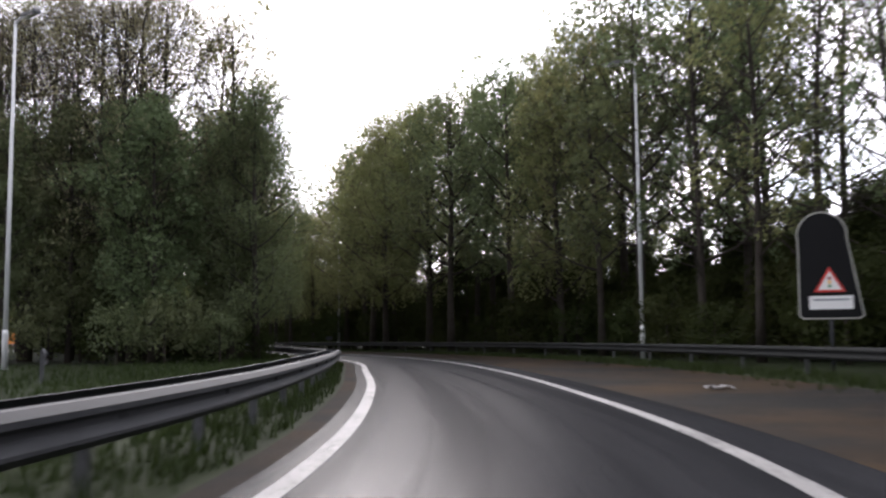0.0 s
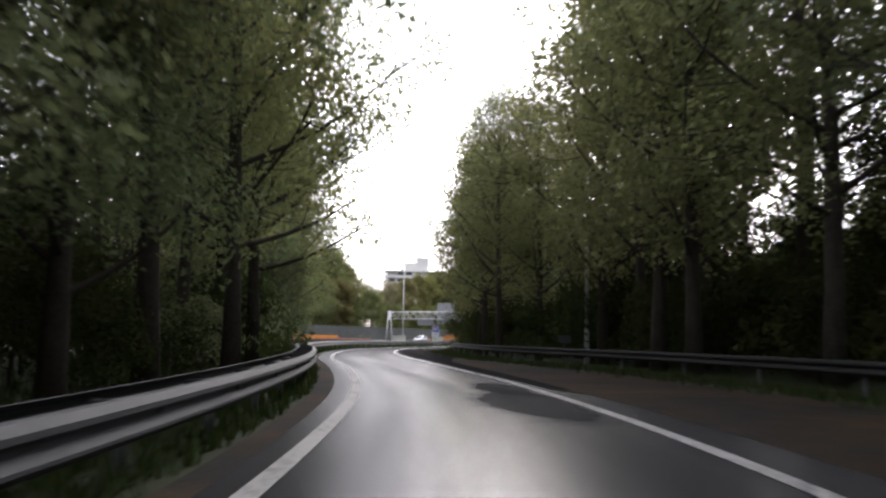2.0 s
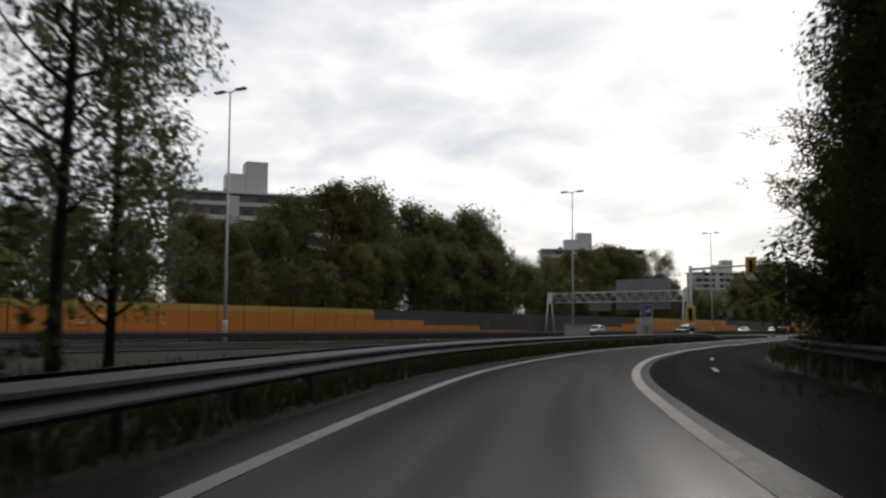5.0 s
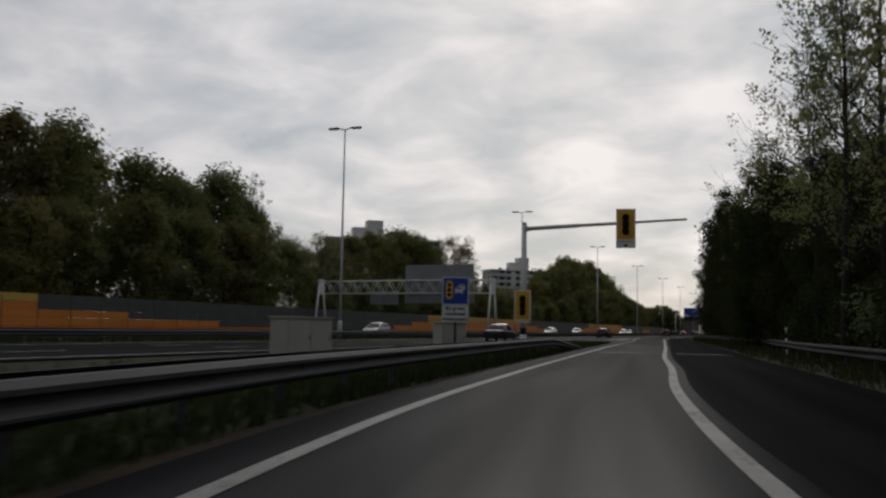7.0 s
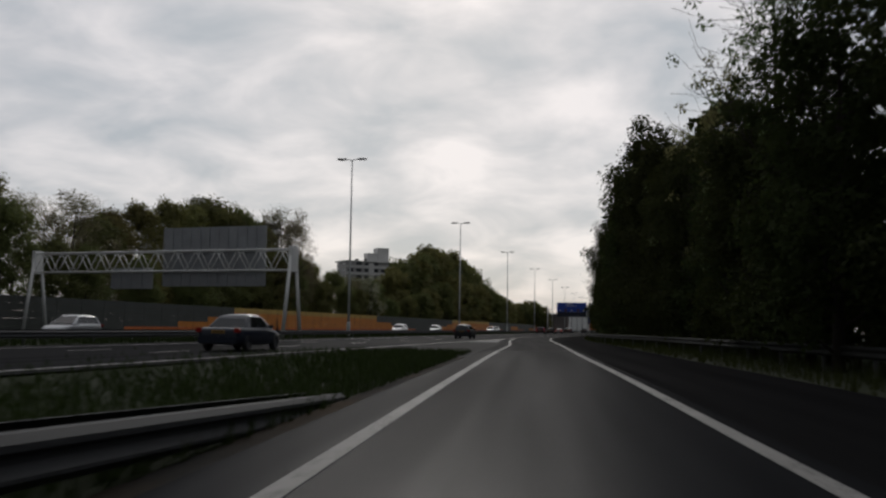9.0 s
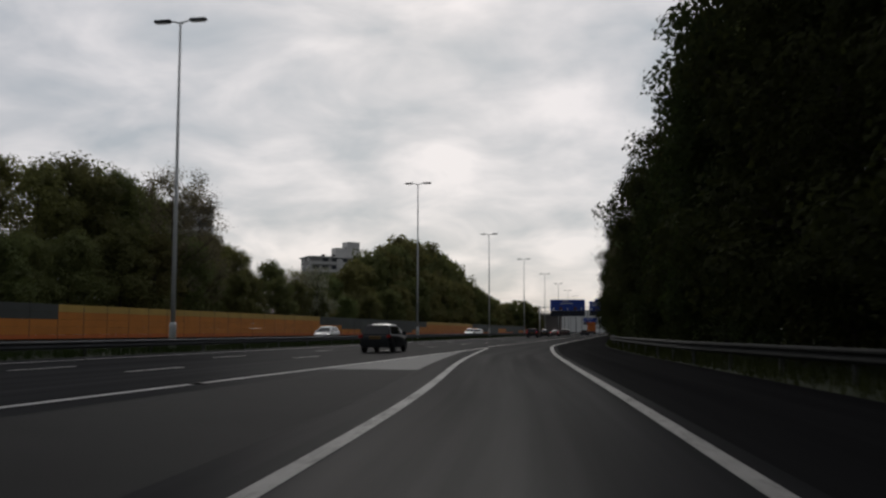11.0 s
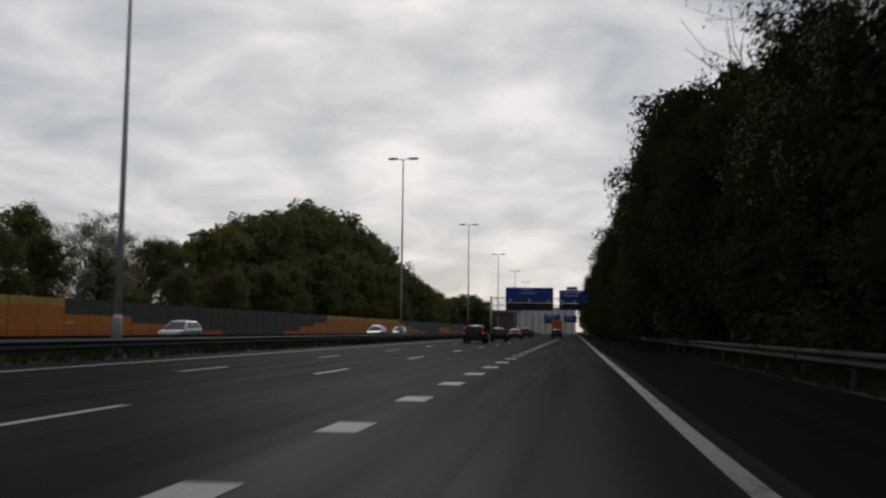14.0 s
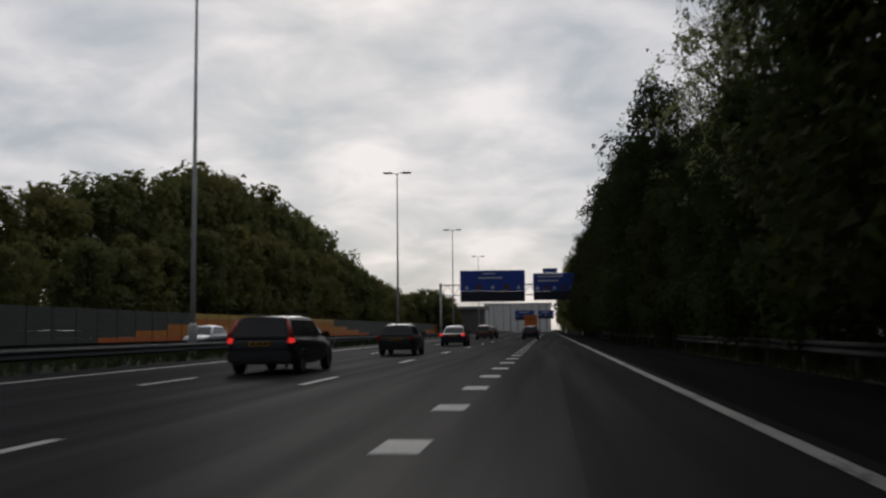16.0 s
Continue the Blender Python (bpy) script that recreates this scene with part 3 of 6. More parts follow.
def rail_beam(pts, side, top_z, lateral=0.0):
    """A W-shaped beam along points (x, y, drop); side: +1 bulges to the right of travel."""
    verts, faces = [], []
    n = len(W_PROFILE)
    for i, (x, y, drop) in enumerate(pts):
        a, b = pts[max(i - 1, 0)], pts[min(i + 1, len(pts) - 1)]
        d = Vector((b[0] - a[0], b[1] - a[1], 0)).normalized()
        r = Vector((d.y, -d.x, 0))
        for px, pz in W_PROFILE:
            o = r * (lateral + side * px)
            verts.append((x + o.x, y + o.y, top_z - 0.155 + pz - drop))
        for px, pz in reversed(W_PROFILE):
            o = r * (lateral + side * (px - 0.035))
            verts.append((x + o.x, y + o.y, top_z - 0.155 + pz * 1.0 - drop))
    w = 2 * n
    for i in range(len(pts) - 1):
        for k in range(w):
            k2 = (k + 1) % w
            faces.append((i * w + k, (i + 1) * w + k, (i + 1) * w + k2, i * w + k2))
    return mesh("beam", verts, faces)


POST_ME = bm_mesh("post", box(-0.05, -0.03, -0.3, 0.05, 0.03, 0.52, 0.006))
SPACER_ME = bm_mesh("spacer", box(-0.30, -0.04, 0.46, 0.30, 0.04, 0.56, 0.008))


def guard_rail(f, y0, y1, label, top=0.62, double=False, post_step=2.7, slope_end=0.0, sides=(1,), dip=None, steel=None):
    steel = steel or STEEL
    th = thing("guard_rail", label, "guard rail", "guard rails")
    ys = np.arange(y0, y1 + 0.01, 1.5)
    xs = f(ys)
    dip = dip or (lambda y: 0.0)
    pts = [(float(x), float(y), float(dip(y))) for x, y in zip(xs, ys)]
    if slope_end:
        x1, d = pts[-1][0], (pts[-1][0] - pts[-2][0]) / 1.5
        for k in range(1, 9):
            u = k / 8
            pts.append((x1 + d * slope_end * u, y1 + slope_end * u, (top - 0.05) * u))
    if double:
        obj("beam", rail_beam(pts, 1, top, 0.24), STEEL, th)
        obj("beam", rail_beam(pts, -1, top, -0.24), STEEL, th)
    else:
        obj("beam", rail_beam(pts, sides[0], top), steel, th)
    y = y0 + 1.0
    while y < y1:
        x = float(f(y))
        slope = math.degrees(math.atan2(float(f(y + 0.5)) - float(f(y - 0.5)), 1.0))
        off = 0 if double else -0.06 * sides[0]
        obj("post", POST_ME, STEEL_DARK, th, at=pose(x + off, y, top - 0.62 - float(dip(y)), 0, 0, -slope))
        if double:
            obj("spacer", SPACER_ME, STEEL, th, at=pose(x, y, top - 0.62 - float(dip(y)), 0, 0, -slope))
        y += post_step
    return th


guard_rail(x_rail_left, -120, 68.5, "long double-sided galvanised guard rail sloping into the grass", double=True, slope_end=13.0,
           dip=lambda y: lerp(y, (-110, -0.02), (-84, -0.03), (-70, 0.04), (-57, 0.07), (-47, 0.0), (-35, -0.04), (0, -0.02)))
guard_rail(x_rail_right, -120, 380, "guard rail on posts before the wood, shade in its colour", top=0.69, sides=(-1,), post_step=4.0, steel=STEEL_SHADED)
guard_rail(const(-41.3), -150, 600, "galvanised guard rail along the motorway median", double=True, post_step=5.4)
guard_rail(const(-46.4), -150, 500, "galvanised guard rail on the far side of the median", sides=(-1,), post_step=8.0)
def x_rail_back(y):
    return 20.8 - 0.55 * (np.asarray(y, float) + 72)
guard_rail(x_rail_back, -82, -66, "short weathered guard rail in the grass by a lamp mast", sides=(1,), top=0.75)

# ---- masts, gantries, signs, signals ----


def lamp_mast(x, y, height, label, heads=2, turn=0.0, group="lamp masts"):
    th = thing("street_lamp", label, "street lamp", group, pose(x, y, 0, 0, 0, turn))
    tube_part("pole", [(0, 0, -0.2), (0, 0, height * 0.45), (0, 0, height)], [0.132, 0.10, 0.057] if heads == 2 else [0.095, 0.08, 0.05], MAST, th, sides=12)
    tube_part("base_sleeve", [(0, 0, -0.2), (0, 0, 1.3), (0, 0, 1.45)], [0.19, 0.19, 0.15] if heads == 2 else [0.115, 0.115, 0.095], MAST, th, sides=12)
    for s in ((-1, 1) if heads == 2 else (1,)):
        arm = tube_part("arm", [(0, 0, height - 0.12), (s * 0.35, 0, height + 0.02), (s * 0.8, 0, height + 0.06)], [0.05, 0.045, 0.04], MAST, th, sides=8)
        bm = box(0.55, -0.17, height - 0.02, 1.55, 0.17, height + 0.14, 0.05)
        if s < 0:
            bmesh.ops.scale(bm, vec=(-1, 1, 1), verts=bm.verts)
            bmesh.ops.reverse_faces(bm, faces=bm.faces)
        head = part("lamp_head", bm, STEEL_DARK, th)
        b2 = box(0.7, -0.12, height - 0.045, 1.45, 0.12, height - 0.018)
        if s < 0:
            bmesh.ops.scale(b2, vec=(-1, 1, 1), verts=b2.verts)
            bmesh.ops.reverse_faces(b2, faces=b2.faces)
        part("lens", b2, LENS, head)
    return th


first = lamp_mast(-44.4, 101.0, 18.1, "tall grey lamp mast with two heads in the median")
for yy in (-77.5, -18.3, 41.3, 161.0, 220.1, 278.9, 338.1, 397.6, 457.0, 516.5, 576.0):
    copy_thing(first, pose(-43.55 if yy > 200 else -44.1 if yy > 120 else -44.9, yy, 0))
ramp_mast = lamp_mast(42.6, -60.3, 13.6, "slender grey lamp mast behind the guard rail at the wood's edge", heads=1, turn=150, group="ramp lamp masts")
copy_thing(ramp_mast, pose(19.5, -17.0, 0, 0, 0, 200))
copy_thing(ramp_mast, pose(17.7, -69.15, 0, 0, 0, -30))


def truss_gantry(name, a, b, z_low, z_high, label, legs=(True, True), spread=1.4, depth=0.7, bays=13):
    """A lattice gantry from a to b (x, y) with A-shaped legs."""
    th = thing(name, label, "gantry")
    A, B = Vector((*a, 0)), Vector((*b, 0))
    d = (B - A).normalized()
    q = Vector((-d.y, d.x, 0))
    for side in (-1, 1):
        o = q * side * depth / 2
        for z, r in ((z_low, 0.07), (z_high, 0.08)):
            tube_part("chord", [A + o + Vector((0, 0, z)), B + o + Vector((0, 0, z))], [r, r], WHITE_STEEL, th, sides=8)
        n = bays * 2
        for k in range(n):
            p0, p1 = A + (B - A) * k / n + o, A + (B - A) * (k + 1) / n + o
            za, zb = (z_low, z_high) if k % 2 == 0 else (z_high, z_low)
            tube_part("brace", [p0 + Vector((0, 0, za)), p1 + Vector((0, 0, zb))], [0.04, 0.04], WHITE_STEEL, th, sides=6)
    for k in range(bays + 1):
        p = A + (B - A) * k / bays
        tube_part("tie", [p - q * depth / 2 + Vector((0, 0, z_high)), p + q * depth / 2 + Vector((0, 0, z_high))], [0.035, 0.035], WHITE_STEEL, th, sides=6)
    for P, has in ((A, legs[0]), (B, legs[1])):
        if not has:
            continue
        for side in (-1, 1):
            tube_part("leg", [P + q * side * spread + Vector((0, 0, -0.2)), P + q * side * 0.3 + Vector((0, 0, z_high + 0.15))], [0.15, 0.12], WHITE_STEEL, th, sides=10)
        part("head_plate", box(-0.18, -depth / 2 - 0.15, z_low - 0.15, 0.18, depth / 2 + 0.15, z_high + 0.25, 0.03), WHITE_STEEL, th,
             at=Matrix.Translation(P) @ Matrix.Rotation(math.atan2(d.y, d.x), 4, "Z"))
    return th, A, d, q


def sign_panel(th, A, d, q, u0, u1, z0, z1, off, name, material, ribs=True):
    """A panel hung on a gantry between lengths u0 and u1."""
    turn = Matrix.Translation(A) @ Matrix.Rotation(math.atan2(d.y, d.x), 4, "Z")
    p = part(name, box(u0, off - 0.04, z0, u1, off + 0.04, z1, 0.015), material, th, at=turn)
    return p, turn


g1, A, d, q = truss_gantry("sign_gantry", (-42.2, 139.6), (-67.9, 144.0), 5.4, 7.05, "white lattice sign gantry over the opposite carriageway")
for (u0, u1, z0, z1) in ((2.9, 12.9, 4.15, 9.1), (14.0, 18.3, 3.95, 5.75)):
    p, turn = sign_panel(g1, A, d, q, u0, u1, z0, z1, -0.62, "sign_back", SIGN_BACK)
    n = int((u1 - u0) / 0.9)
    for k in range(n + 1):
        uu = u0 + (u1 - u0) * k / n
        part("stiffener", box(uu - 0.03, -0.58 + 0.0, z0 + 0.1, uu + 0.03, -0.50, z1 - 0.1), SIGN_BACK, p)

g2, A2, d2, q2 = truss_gantry("sign_gantry", (-43.1, 375.0), (-21.0, 376.5), 6.1, 7.6, "grey lattice gantry with blue direction signs over the motorway", legs=(True, True), spread=0.5, bays=11)


PATCH = mat("dull_route_patch", (0.10, 0.045, 0.055), rough=0.5, var=0.15, scale=2.0, fine=9)


def blue_sign(th, A, d, q, u0, u1, z0, z1, off, bars):
    p, turn = sign_panel(th, A, d, q, u0, u1, z0 + (z1 - z0) * 0.34, z1, off, "sign_panel", BLUE)
    part("lower_panel", box(u0 + 0.02, off - 0.04, z0, u1 - 0.02, off + 0.04, z0 + (z1 - z0) * 0.335, 0.01), BLUE_DARK, p, "dark lower panel")
    w, h = u1 - u0, z1 - z0
    for (bx0, bx1, bz, bh) in bars:
        part("lettering_bar", box(u0 + bx0 * w, off - 0.055, z0 + bz * h - bh / 2, u0 + bx1 * w, off - 0.041, z0 + bz * h + bh / 2), SIGN_WHITE, p, "white bar of lettering")
    for bx in (0.1, 0.5, 0.9):
        bm = bmesh.new()
        c = u0 + bx * w
        for pts in (((-0.34, 0.02), (0.34, 0.02), (0.0, -0.26)), ((-0.09, 0.26), (0.09, 0.26), (0.09, 0.02), (-0.09, 0.02))):
            lo = [bm.verts.new((c + xx, off - 0.055, z0 + 0.45 * h + zz)) for xx, zz in pts]
            hi = [bm.verts.new((c + xx, off - 0.041, z0 + 0.45 * h + zz)) for xx, zz in pts]
            bm.faces.new(lo)
            bm.faces.new(list(reversed(hi)))
            for i in range(len(pts)):
                bm.faces.new((lo[i], hi[i], hi[(i + 1) % len(pts)], lo[(i + 1) % len(pts)]))
        part("arrow", bm, SIGN_WHITE, p, "white lane arrow")
    for bx in (0.3, 0.72):
        part("destination_patch", box(u0 + (bx - 0.045) * w, off - 0.055, z0 + 0.36 * h, u0 + (bx + 0.045) * w, off - 0.041, z0 + 0.56 * h), PATCH, p, "dull brown-red patch")
    return p


blue_sign(g2, A2, d2, q2, 2.9, 12.3, 5.1, 9.65, -0.75, [(0.35, 0.55, 0.90, 0.16), (0.28, 0.65, 0.76, 0.16)])
blue_sign(g2, A2, d2, q2, 13.5, 19.6, 5.25, 9.15, -0.75, [(0.1, 0.7, 0.88, 0.2), (0.1, 0.6, 0.72, 0.2)])
sign_panel(g2, A2, d2, q2, 14.9, 17.0, 9.2, 9.85, -0.75, "upper_panel", BLUE)
g3, A3, d3, q3 = truss_gantry("sign_gantry", (-43.0, 520.0), (-22.5, 521.0), 6.6, 8.0, "distant grey gantry with blue direction signs", spread=0.5, bays=8)
blue_sign(g3, A3, d3, q3, 5.6, 11.3, 3.8, 6.7, -0.75, [(0.2, 0.7, 0.8, 0.25)])
blue_sign(g3, A3, d3, q3, 12.4, 17.0, 4.2, 6.6, -0.75, [(0.2, 0.7, 0.8, 0.25)])


def rounded(w, h, r, y0, y1, n=5):
    """A rounded board in the xz plane from y0 to y1."""
    bm = bmesh.new()
    loop = []
    for cx, cz, a0 in ((w / 2 - r, h / 2 - r, 0), (-w / 2 + r, h / 2 - r, 90), (-w / 2 + r, -h / 2 + r, 180), (w / 2 - r, -h / 2 + r, 270)):
        for k in range(n + 1):
            a = radians(a0 + 90 * k / n)
            loop.append((cx + r * math.cos(a), cz + r * math.sin(a)))
    front = [bm.verts.new((x, y0, z)) for x, z in loop]
    back = [bm.verts.new((x, y1, z)) for x, z in loop]
    bm.faces.new(front)
    bm.faces.new(list(reversed(back)))
    m = len(loop)
    for k in range(m):
        bm.faces.new((front[k], back[k], back[(k + 1) % m], front[(k + 1) % m]))
    bmesh.ops.recalc_face_normals(bm, faces=bm.faces)
    return bm


def text_part(words, size, x, z, y, parent, material):
    cu = bpy.data.curves.new("lettering", "FONT")
    cu.body, cu.size, cu.align_x, cu.align_y = words, size, "CENTER", "CENTER"
    cu.extrude = 0.002
    cu.offset = 0.004
    cu.materials.append(material)
    ob = new("lettering", cu)
    ob.parent = parent
    ob.matrix_basis = pose(x, y, z, 90, 0, 0)
    return ob


def metering_sign():
    th = thing("traffic_sign", "blue ramp metering sign above a white text plate", "traffic sign", at=pose(-18.94, 56.25, 0, 0, 0, 17))
    tube_part("pole", [(0, 0.06, -0.2), (0, 0.06, 2.5)], [0.04, 0.04], STEEL, th)
    b = part("board", rounded(0.86, 0.90, 0.05, -0.01, 0.03), SIGN_WHITE, th, "white-edged board", at=pose(0, 0, 2.2))
    part("blue_field", rounded(0.80, 0.84, 0.04, -0.016, -0.0105), BLUE, b, "blue field")
    part("signal_symbol", rounded(0.22, 0.60, 0.11, -0.020, -0.0165, 8), YELLOW, b, "yellow signal symbol", at=pose(-0.2, 0, 0.03))
    for zz in (0.19, 0.03, -0.13):
        part("symbol_lamp", rounded(0.125, 0.125, 0.0624, -0.024, -0.0205, 6), SIGN_BLACK, b, "black lamp disc", at=pose(-0.2, 0, zz))
    for sx, sz, sc in ((0.20, 0.11, 0.8), (0.11, 0.0, 1.0)):
        bm = rounded(0.27 * sc, 0.10 * sc, 0.03 * sc, -0.024, -0.0165)
        rounded_top = rounded(0.20 * sc, 0.11 * sc, 0.035 * sc, -0.024, -0.0165)
        me = bpy.data.meshes.new("tmp")
        rounded_top.to_mesh(me)
        rounded_top.free()
        n = len(bm.verts)
        bm.from_mesh(me)
        bm.verts.ensure_lookup_table()
        bmesh.ops.translate(bm, vec=(0, 0, 0.075 * sc), verts=bm.verts[n:])
        for wx in (-0.1, 0.1):
            box(wx * sc - 0.025 * sc, -0.024, -0.085 * sc, wx * sc + 0.025 * sc, -0.0165, -0.04 * sc, bm=bm)
        part("car_symbol", bm, SIGN_WHITE, b, "white car symbol", at=pose(sx, 0, sz))
        part("symbol_window", rounded(0.15 * sc, 0.05 * sc, 0.015 * sc, -0.026, -0.0242), BLUE, b, at=pose(sx, 0, sz + 0.085 * sc))
    pl = part("text_plate", rounded(0.86, 0.54, 0.03, -0.01, 0.03), SIGN_WHITE, th, "white text plate", at=pose(0, 0, 1.465))
    for k, words in enumerate(("Bij groen", "maximaal", "twee auto's")):
        text_part(words, 0.17, 0.0, 0.17 - 0.17 * k, -0.014, pl, SIGN_BLACK)
    return th


metering_sign()


def signal_board(parent, at, w, h, shield):
    b = part("backboard", rounded(w, h, 0.02, -0.02, 0.02), SIGN_WHITE, parent, "white-edged signal board", at=at)
    part("yellow_field", rounded(w - 0.11, h - 0.12, 0.015, -0.026, -0.0205), YELLOW, b, "yellow field")
    for k in range(3):
        z = (1 - k) * h * 0.215
        part("lamp_housing", rounded(w * 0.36, h * 0.235, w * 0.15, -0.10, -0.0265, 6), SIGN_BLACK, b, "black lamp housing", at=pose(0.0, 0, z), smooth=False)
        v, f = [], []
        for s in range(13):
            a = math.pi * s / 12
            for yy, r in ((-0.10, w * 0.17), (-0.34, w * 0.155)):
                v.append((r * math.cos(a), yy, r * math.sin(a) + (0.0 if yy > -0.2 else -0.03)))
        for s in range(12):
            f.append((2 * s, 2 * s + 2, 2 * s + 3, 2 * s + 1))
        vis = obj("visor", mesh("visor", v, f, True), SIGN_BLACK, b, "black visor", at=pose(0.0, 0, z - 0.01))
        sol = vis.modifiers.new("thickness", "SOLIDIFY")
        sol.thickness = 0.008
        part("lamp_glass", rounded(w * 0.27, w * 0.27, w * 0.134, -0.108, -0.101, 6), PLASTIC, b, "unlit dark lamp glass", at=pose(0.0, 0, z))
    if shield:
        p = part("lower_plate", rounded(w, 0.40, 0.02, -0.02, 0.02), SIGN_WHITE, parent, "white lane plate", at=at @ pose(0, 0, -h / 2 - 0.205))
        bm = bmesh.new()
        vs = [bm.verts.new((xx, -0.024, zz)) for xx, zz in ((-0.035, 0.07), (0.035, 0.07), (0.035, 0.0), (0.13, 0.0), (0.0, -0.12), (-0.13, 0.0), (-0.035, 0.0))]
        bm.faces.new(vs)
        part("arrow", bm, SIGN_BLACK, p, "black arrow", at=pose(0, 0, -0.04))
        part("lettering_bar", rounded(0.7, 0.05, 0.01, -0.024, -0.0205), SIGN_BACK, p, "grey bar of lettering", at=pose(0, 0, 0.13))
    else:
        p = part("lower_plate", rounded(w * 1.0, 0.12, 0.01, -0.02, 0.02), YELLOW, parent, "yellow plate", at=at @ pose(0, 0, -h / 2 - 0.07))
        part("lettering_bar", rounded(w * 0.84, 0.075, 0.01, -0.025, -0.0205), SIGN_WHITE, p, "pale bar of lettering")


def traffic_signal():
    th = thing("traffic_signal", "grey signal pole with long arm and two yellow boards", "traffic signal", at=pose(-21.66, 75.5, 0))
    tube_part("pole", [(0, 0, -0.3), (0, 0, 3.0), (0, 0, 6.55)], [0.165, 0.155, 0.13], MAST, th, sides=16)
    tube_part("cap", [(0, 0, 6.5), (0, 0, 6.62)], [0.145, 0.12], MAST, th, sides=16)
    for k, m in ((0, SIGN_BLACK), (1, SIGN_WHITE), (2, SIGN_BLACK)):
        tube_part("band", [(0, 0, 0.02 + 0.36 * k), (0, 0, 0.02 + 0.36 * (k + 1))], [0.17, 0.17], m, th, "black band" if m is SIGN_BLACK else "white band", sides=16)
    arm = tube_part("mast_arm", [(0.0, 0, 6.28), (2.8, 0.25, 6.43), (2.81, 0.25, 6.43), (5.6, 0.6, 6.58), (5.61, 0.6, 6.58), (8.25, 0.9, 6.72)], [0.115, 0.105, 0.088, 0.082, 0.066, 0.058], MAST, th, sides=12)
    tube_part("arm_flange", [(0.1, 0.01, 6.285), (0.2, 0.02, 6.29)], [0.16, 0.16], MAST, th, sides=14)
    signal_board(th, pose(5.25, 0.42, 6.46, 0, 0, 6), 0.98, 1.62, True)
    signal_board(th, pose(0.0, -0.20, 2.25, 0, 0, 10), 0.86, 1.58, False)
    return th


traffic_signal()


def warning_sign():
    th = thing("traffic_sign", "dark rounded board with white outline and a warning triangle", "traffic sign", at=pose(46.25, -75.7, 0, 0, 0, -17))
    tube_part("pole", [(0, 0.08, -0.2), (0, 0.08, 2.6)], [0.055, 0.055], STEEL, th)

    def outline(grow):
        pts = []
        for k in range(15):
            a = math.pi * (k - 0.6) / 12.4
            pts.append((-0.16 + (0.68 + grow) * math.cos(a), 3.80 + (0.68 + grow) * math.sin(a)))
        for cx, a0 in ((-0.70, 180), (0.72, 270)):
            for k in range(5):
                a = radians(a0 + 90 * k / 4)
                pts.append((cx + (0.14 + grow) * math.cos(a), 1.56 + (0.14 + grow) * math.sin(a)))
        return pts

    def board(pts, y0, y1):
        b = bmesh.new()
        f, k = [b.verts.new((x, y0, z)) for x, z in pts], [b.verts.new((x, y1, z)) for x, z in pts]
        b.faces.new(f)
        b.faces.new(list(reversed(k)))
        for i in range(len(pts)):
            b.faces.new((f[i], k[i], k[(i + 1) % len(pts)], f[(i + 1) % len(pts)]))
        bmesh.ops.recalc_face_normals(b, faces=b.faces)
        return b

    p = part("outline_board", board(outline(0.012), 0.0, 0.04), CABINET, th, "pale outline")
    part("dark_field", board(outline(-0.03), -0.008, -0.001), SIGN_BLACK, p, "black field")
    tri = [(0.42, 2.18), (-0.42, 2.18), (0, 2.90)]
    part("triangle_border", board(tri, -0.016, -0.009), RED, p, "red triangle border")
    t2 = [(0.31, 2.24), (-0.31, 2.24), (0, 2.78)]
    part("triangle_field", board(t2, -0.020, -0.0165), SIGN_WHITE, p, "white triangle field")
    for k, m in enumerate((LAMP_OFF, YELLOW, mat("sign_green", (0.02, 0.22, 0.05), 0.5, var=0.1))):
        part("symbol_lamp", rounded(0.095, 0.095, 0.047, -0.025, -0.0205, 4), m, p, at=pose(0, 0, 2.57 - 0.11 * k))
    pl = part("plate", rounded(1.16, 0.38, 0.02, -0.016, -0.009), SIGN_WHITE, p, "white plate", at=pose(0.02, 0, 1.88))
    part("lettering_bar", rounded(0.95, 0.06, 0.01, -0.020, -0.0165), SIGN_BACK, pl, "grey bar of lettering", at=pose(0, 0, 0.08))


warning_sign()


def cabinet(x, y, turn, w, dpt, h, label):
    th = thing("roadside_cabinet", label, "cabinet", "roadside cabinets", pose(x, y, 0, 0, 0, turn))
    part("plinth", box(-w / 2 + 0.04, -dpt / 2 + 0.04, -0.1, w / 2 - 0.04, dpt / 2 - 0.04, 0.12, 0.01), SIGN_BACK, th)
    part("body", box(-w / 2, -dpt / 2, 0.12, w / 2, dpt / 2, h - 0.06, 0.012), CABINET, th)
    part("roof", box(-w / 2 - 0.05, -dpt / 2 - 0.05, h - 0.06, w / 2 + 0.05, dpt / 2 + 0.05, h, 0.015), CABINET, th)
    n = max(1, int(round(w / 0.9)))
    for k in range(n):
        x0, x1 = -w / 2 + 0.05 + k * (w - 0.1) / n, -w / 2 + 0.05 + (k + 1) * (w - 0.1) / n
        dr = part("door", box(x0 + 0.01, -dpt / 2 - 0.012, 0.18, x1 - 0.01, -dpt / 2 - 0.001, h - 0.12, 0.004), CABINET, th)
        part("handle", box(x1 - 0.10, -dpt / 2 - 0.035, h * 0.5 - 0.08, x1 - 0.07, -dpt / 2 - 0.0125, h * 0.5 + 0.08, 0.006), PLASTIC, dr)


cabinet(-23.05, 53.6, 80, 2.2, 0.7, 1.27, "large plain grey roadside control cabinet on the grass")
cabinet(-21.33, 62.7, 55, 1.18, 0.6, 1.24, "small grey roadside control cabinet behind the metering sign")


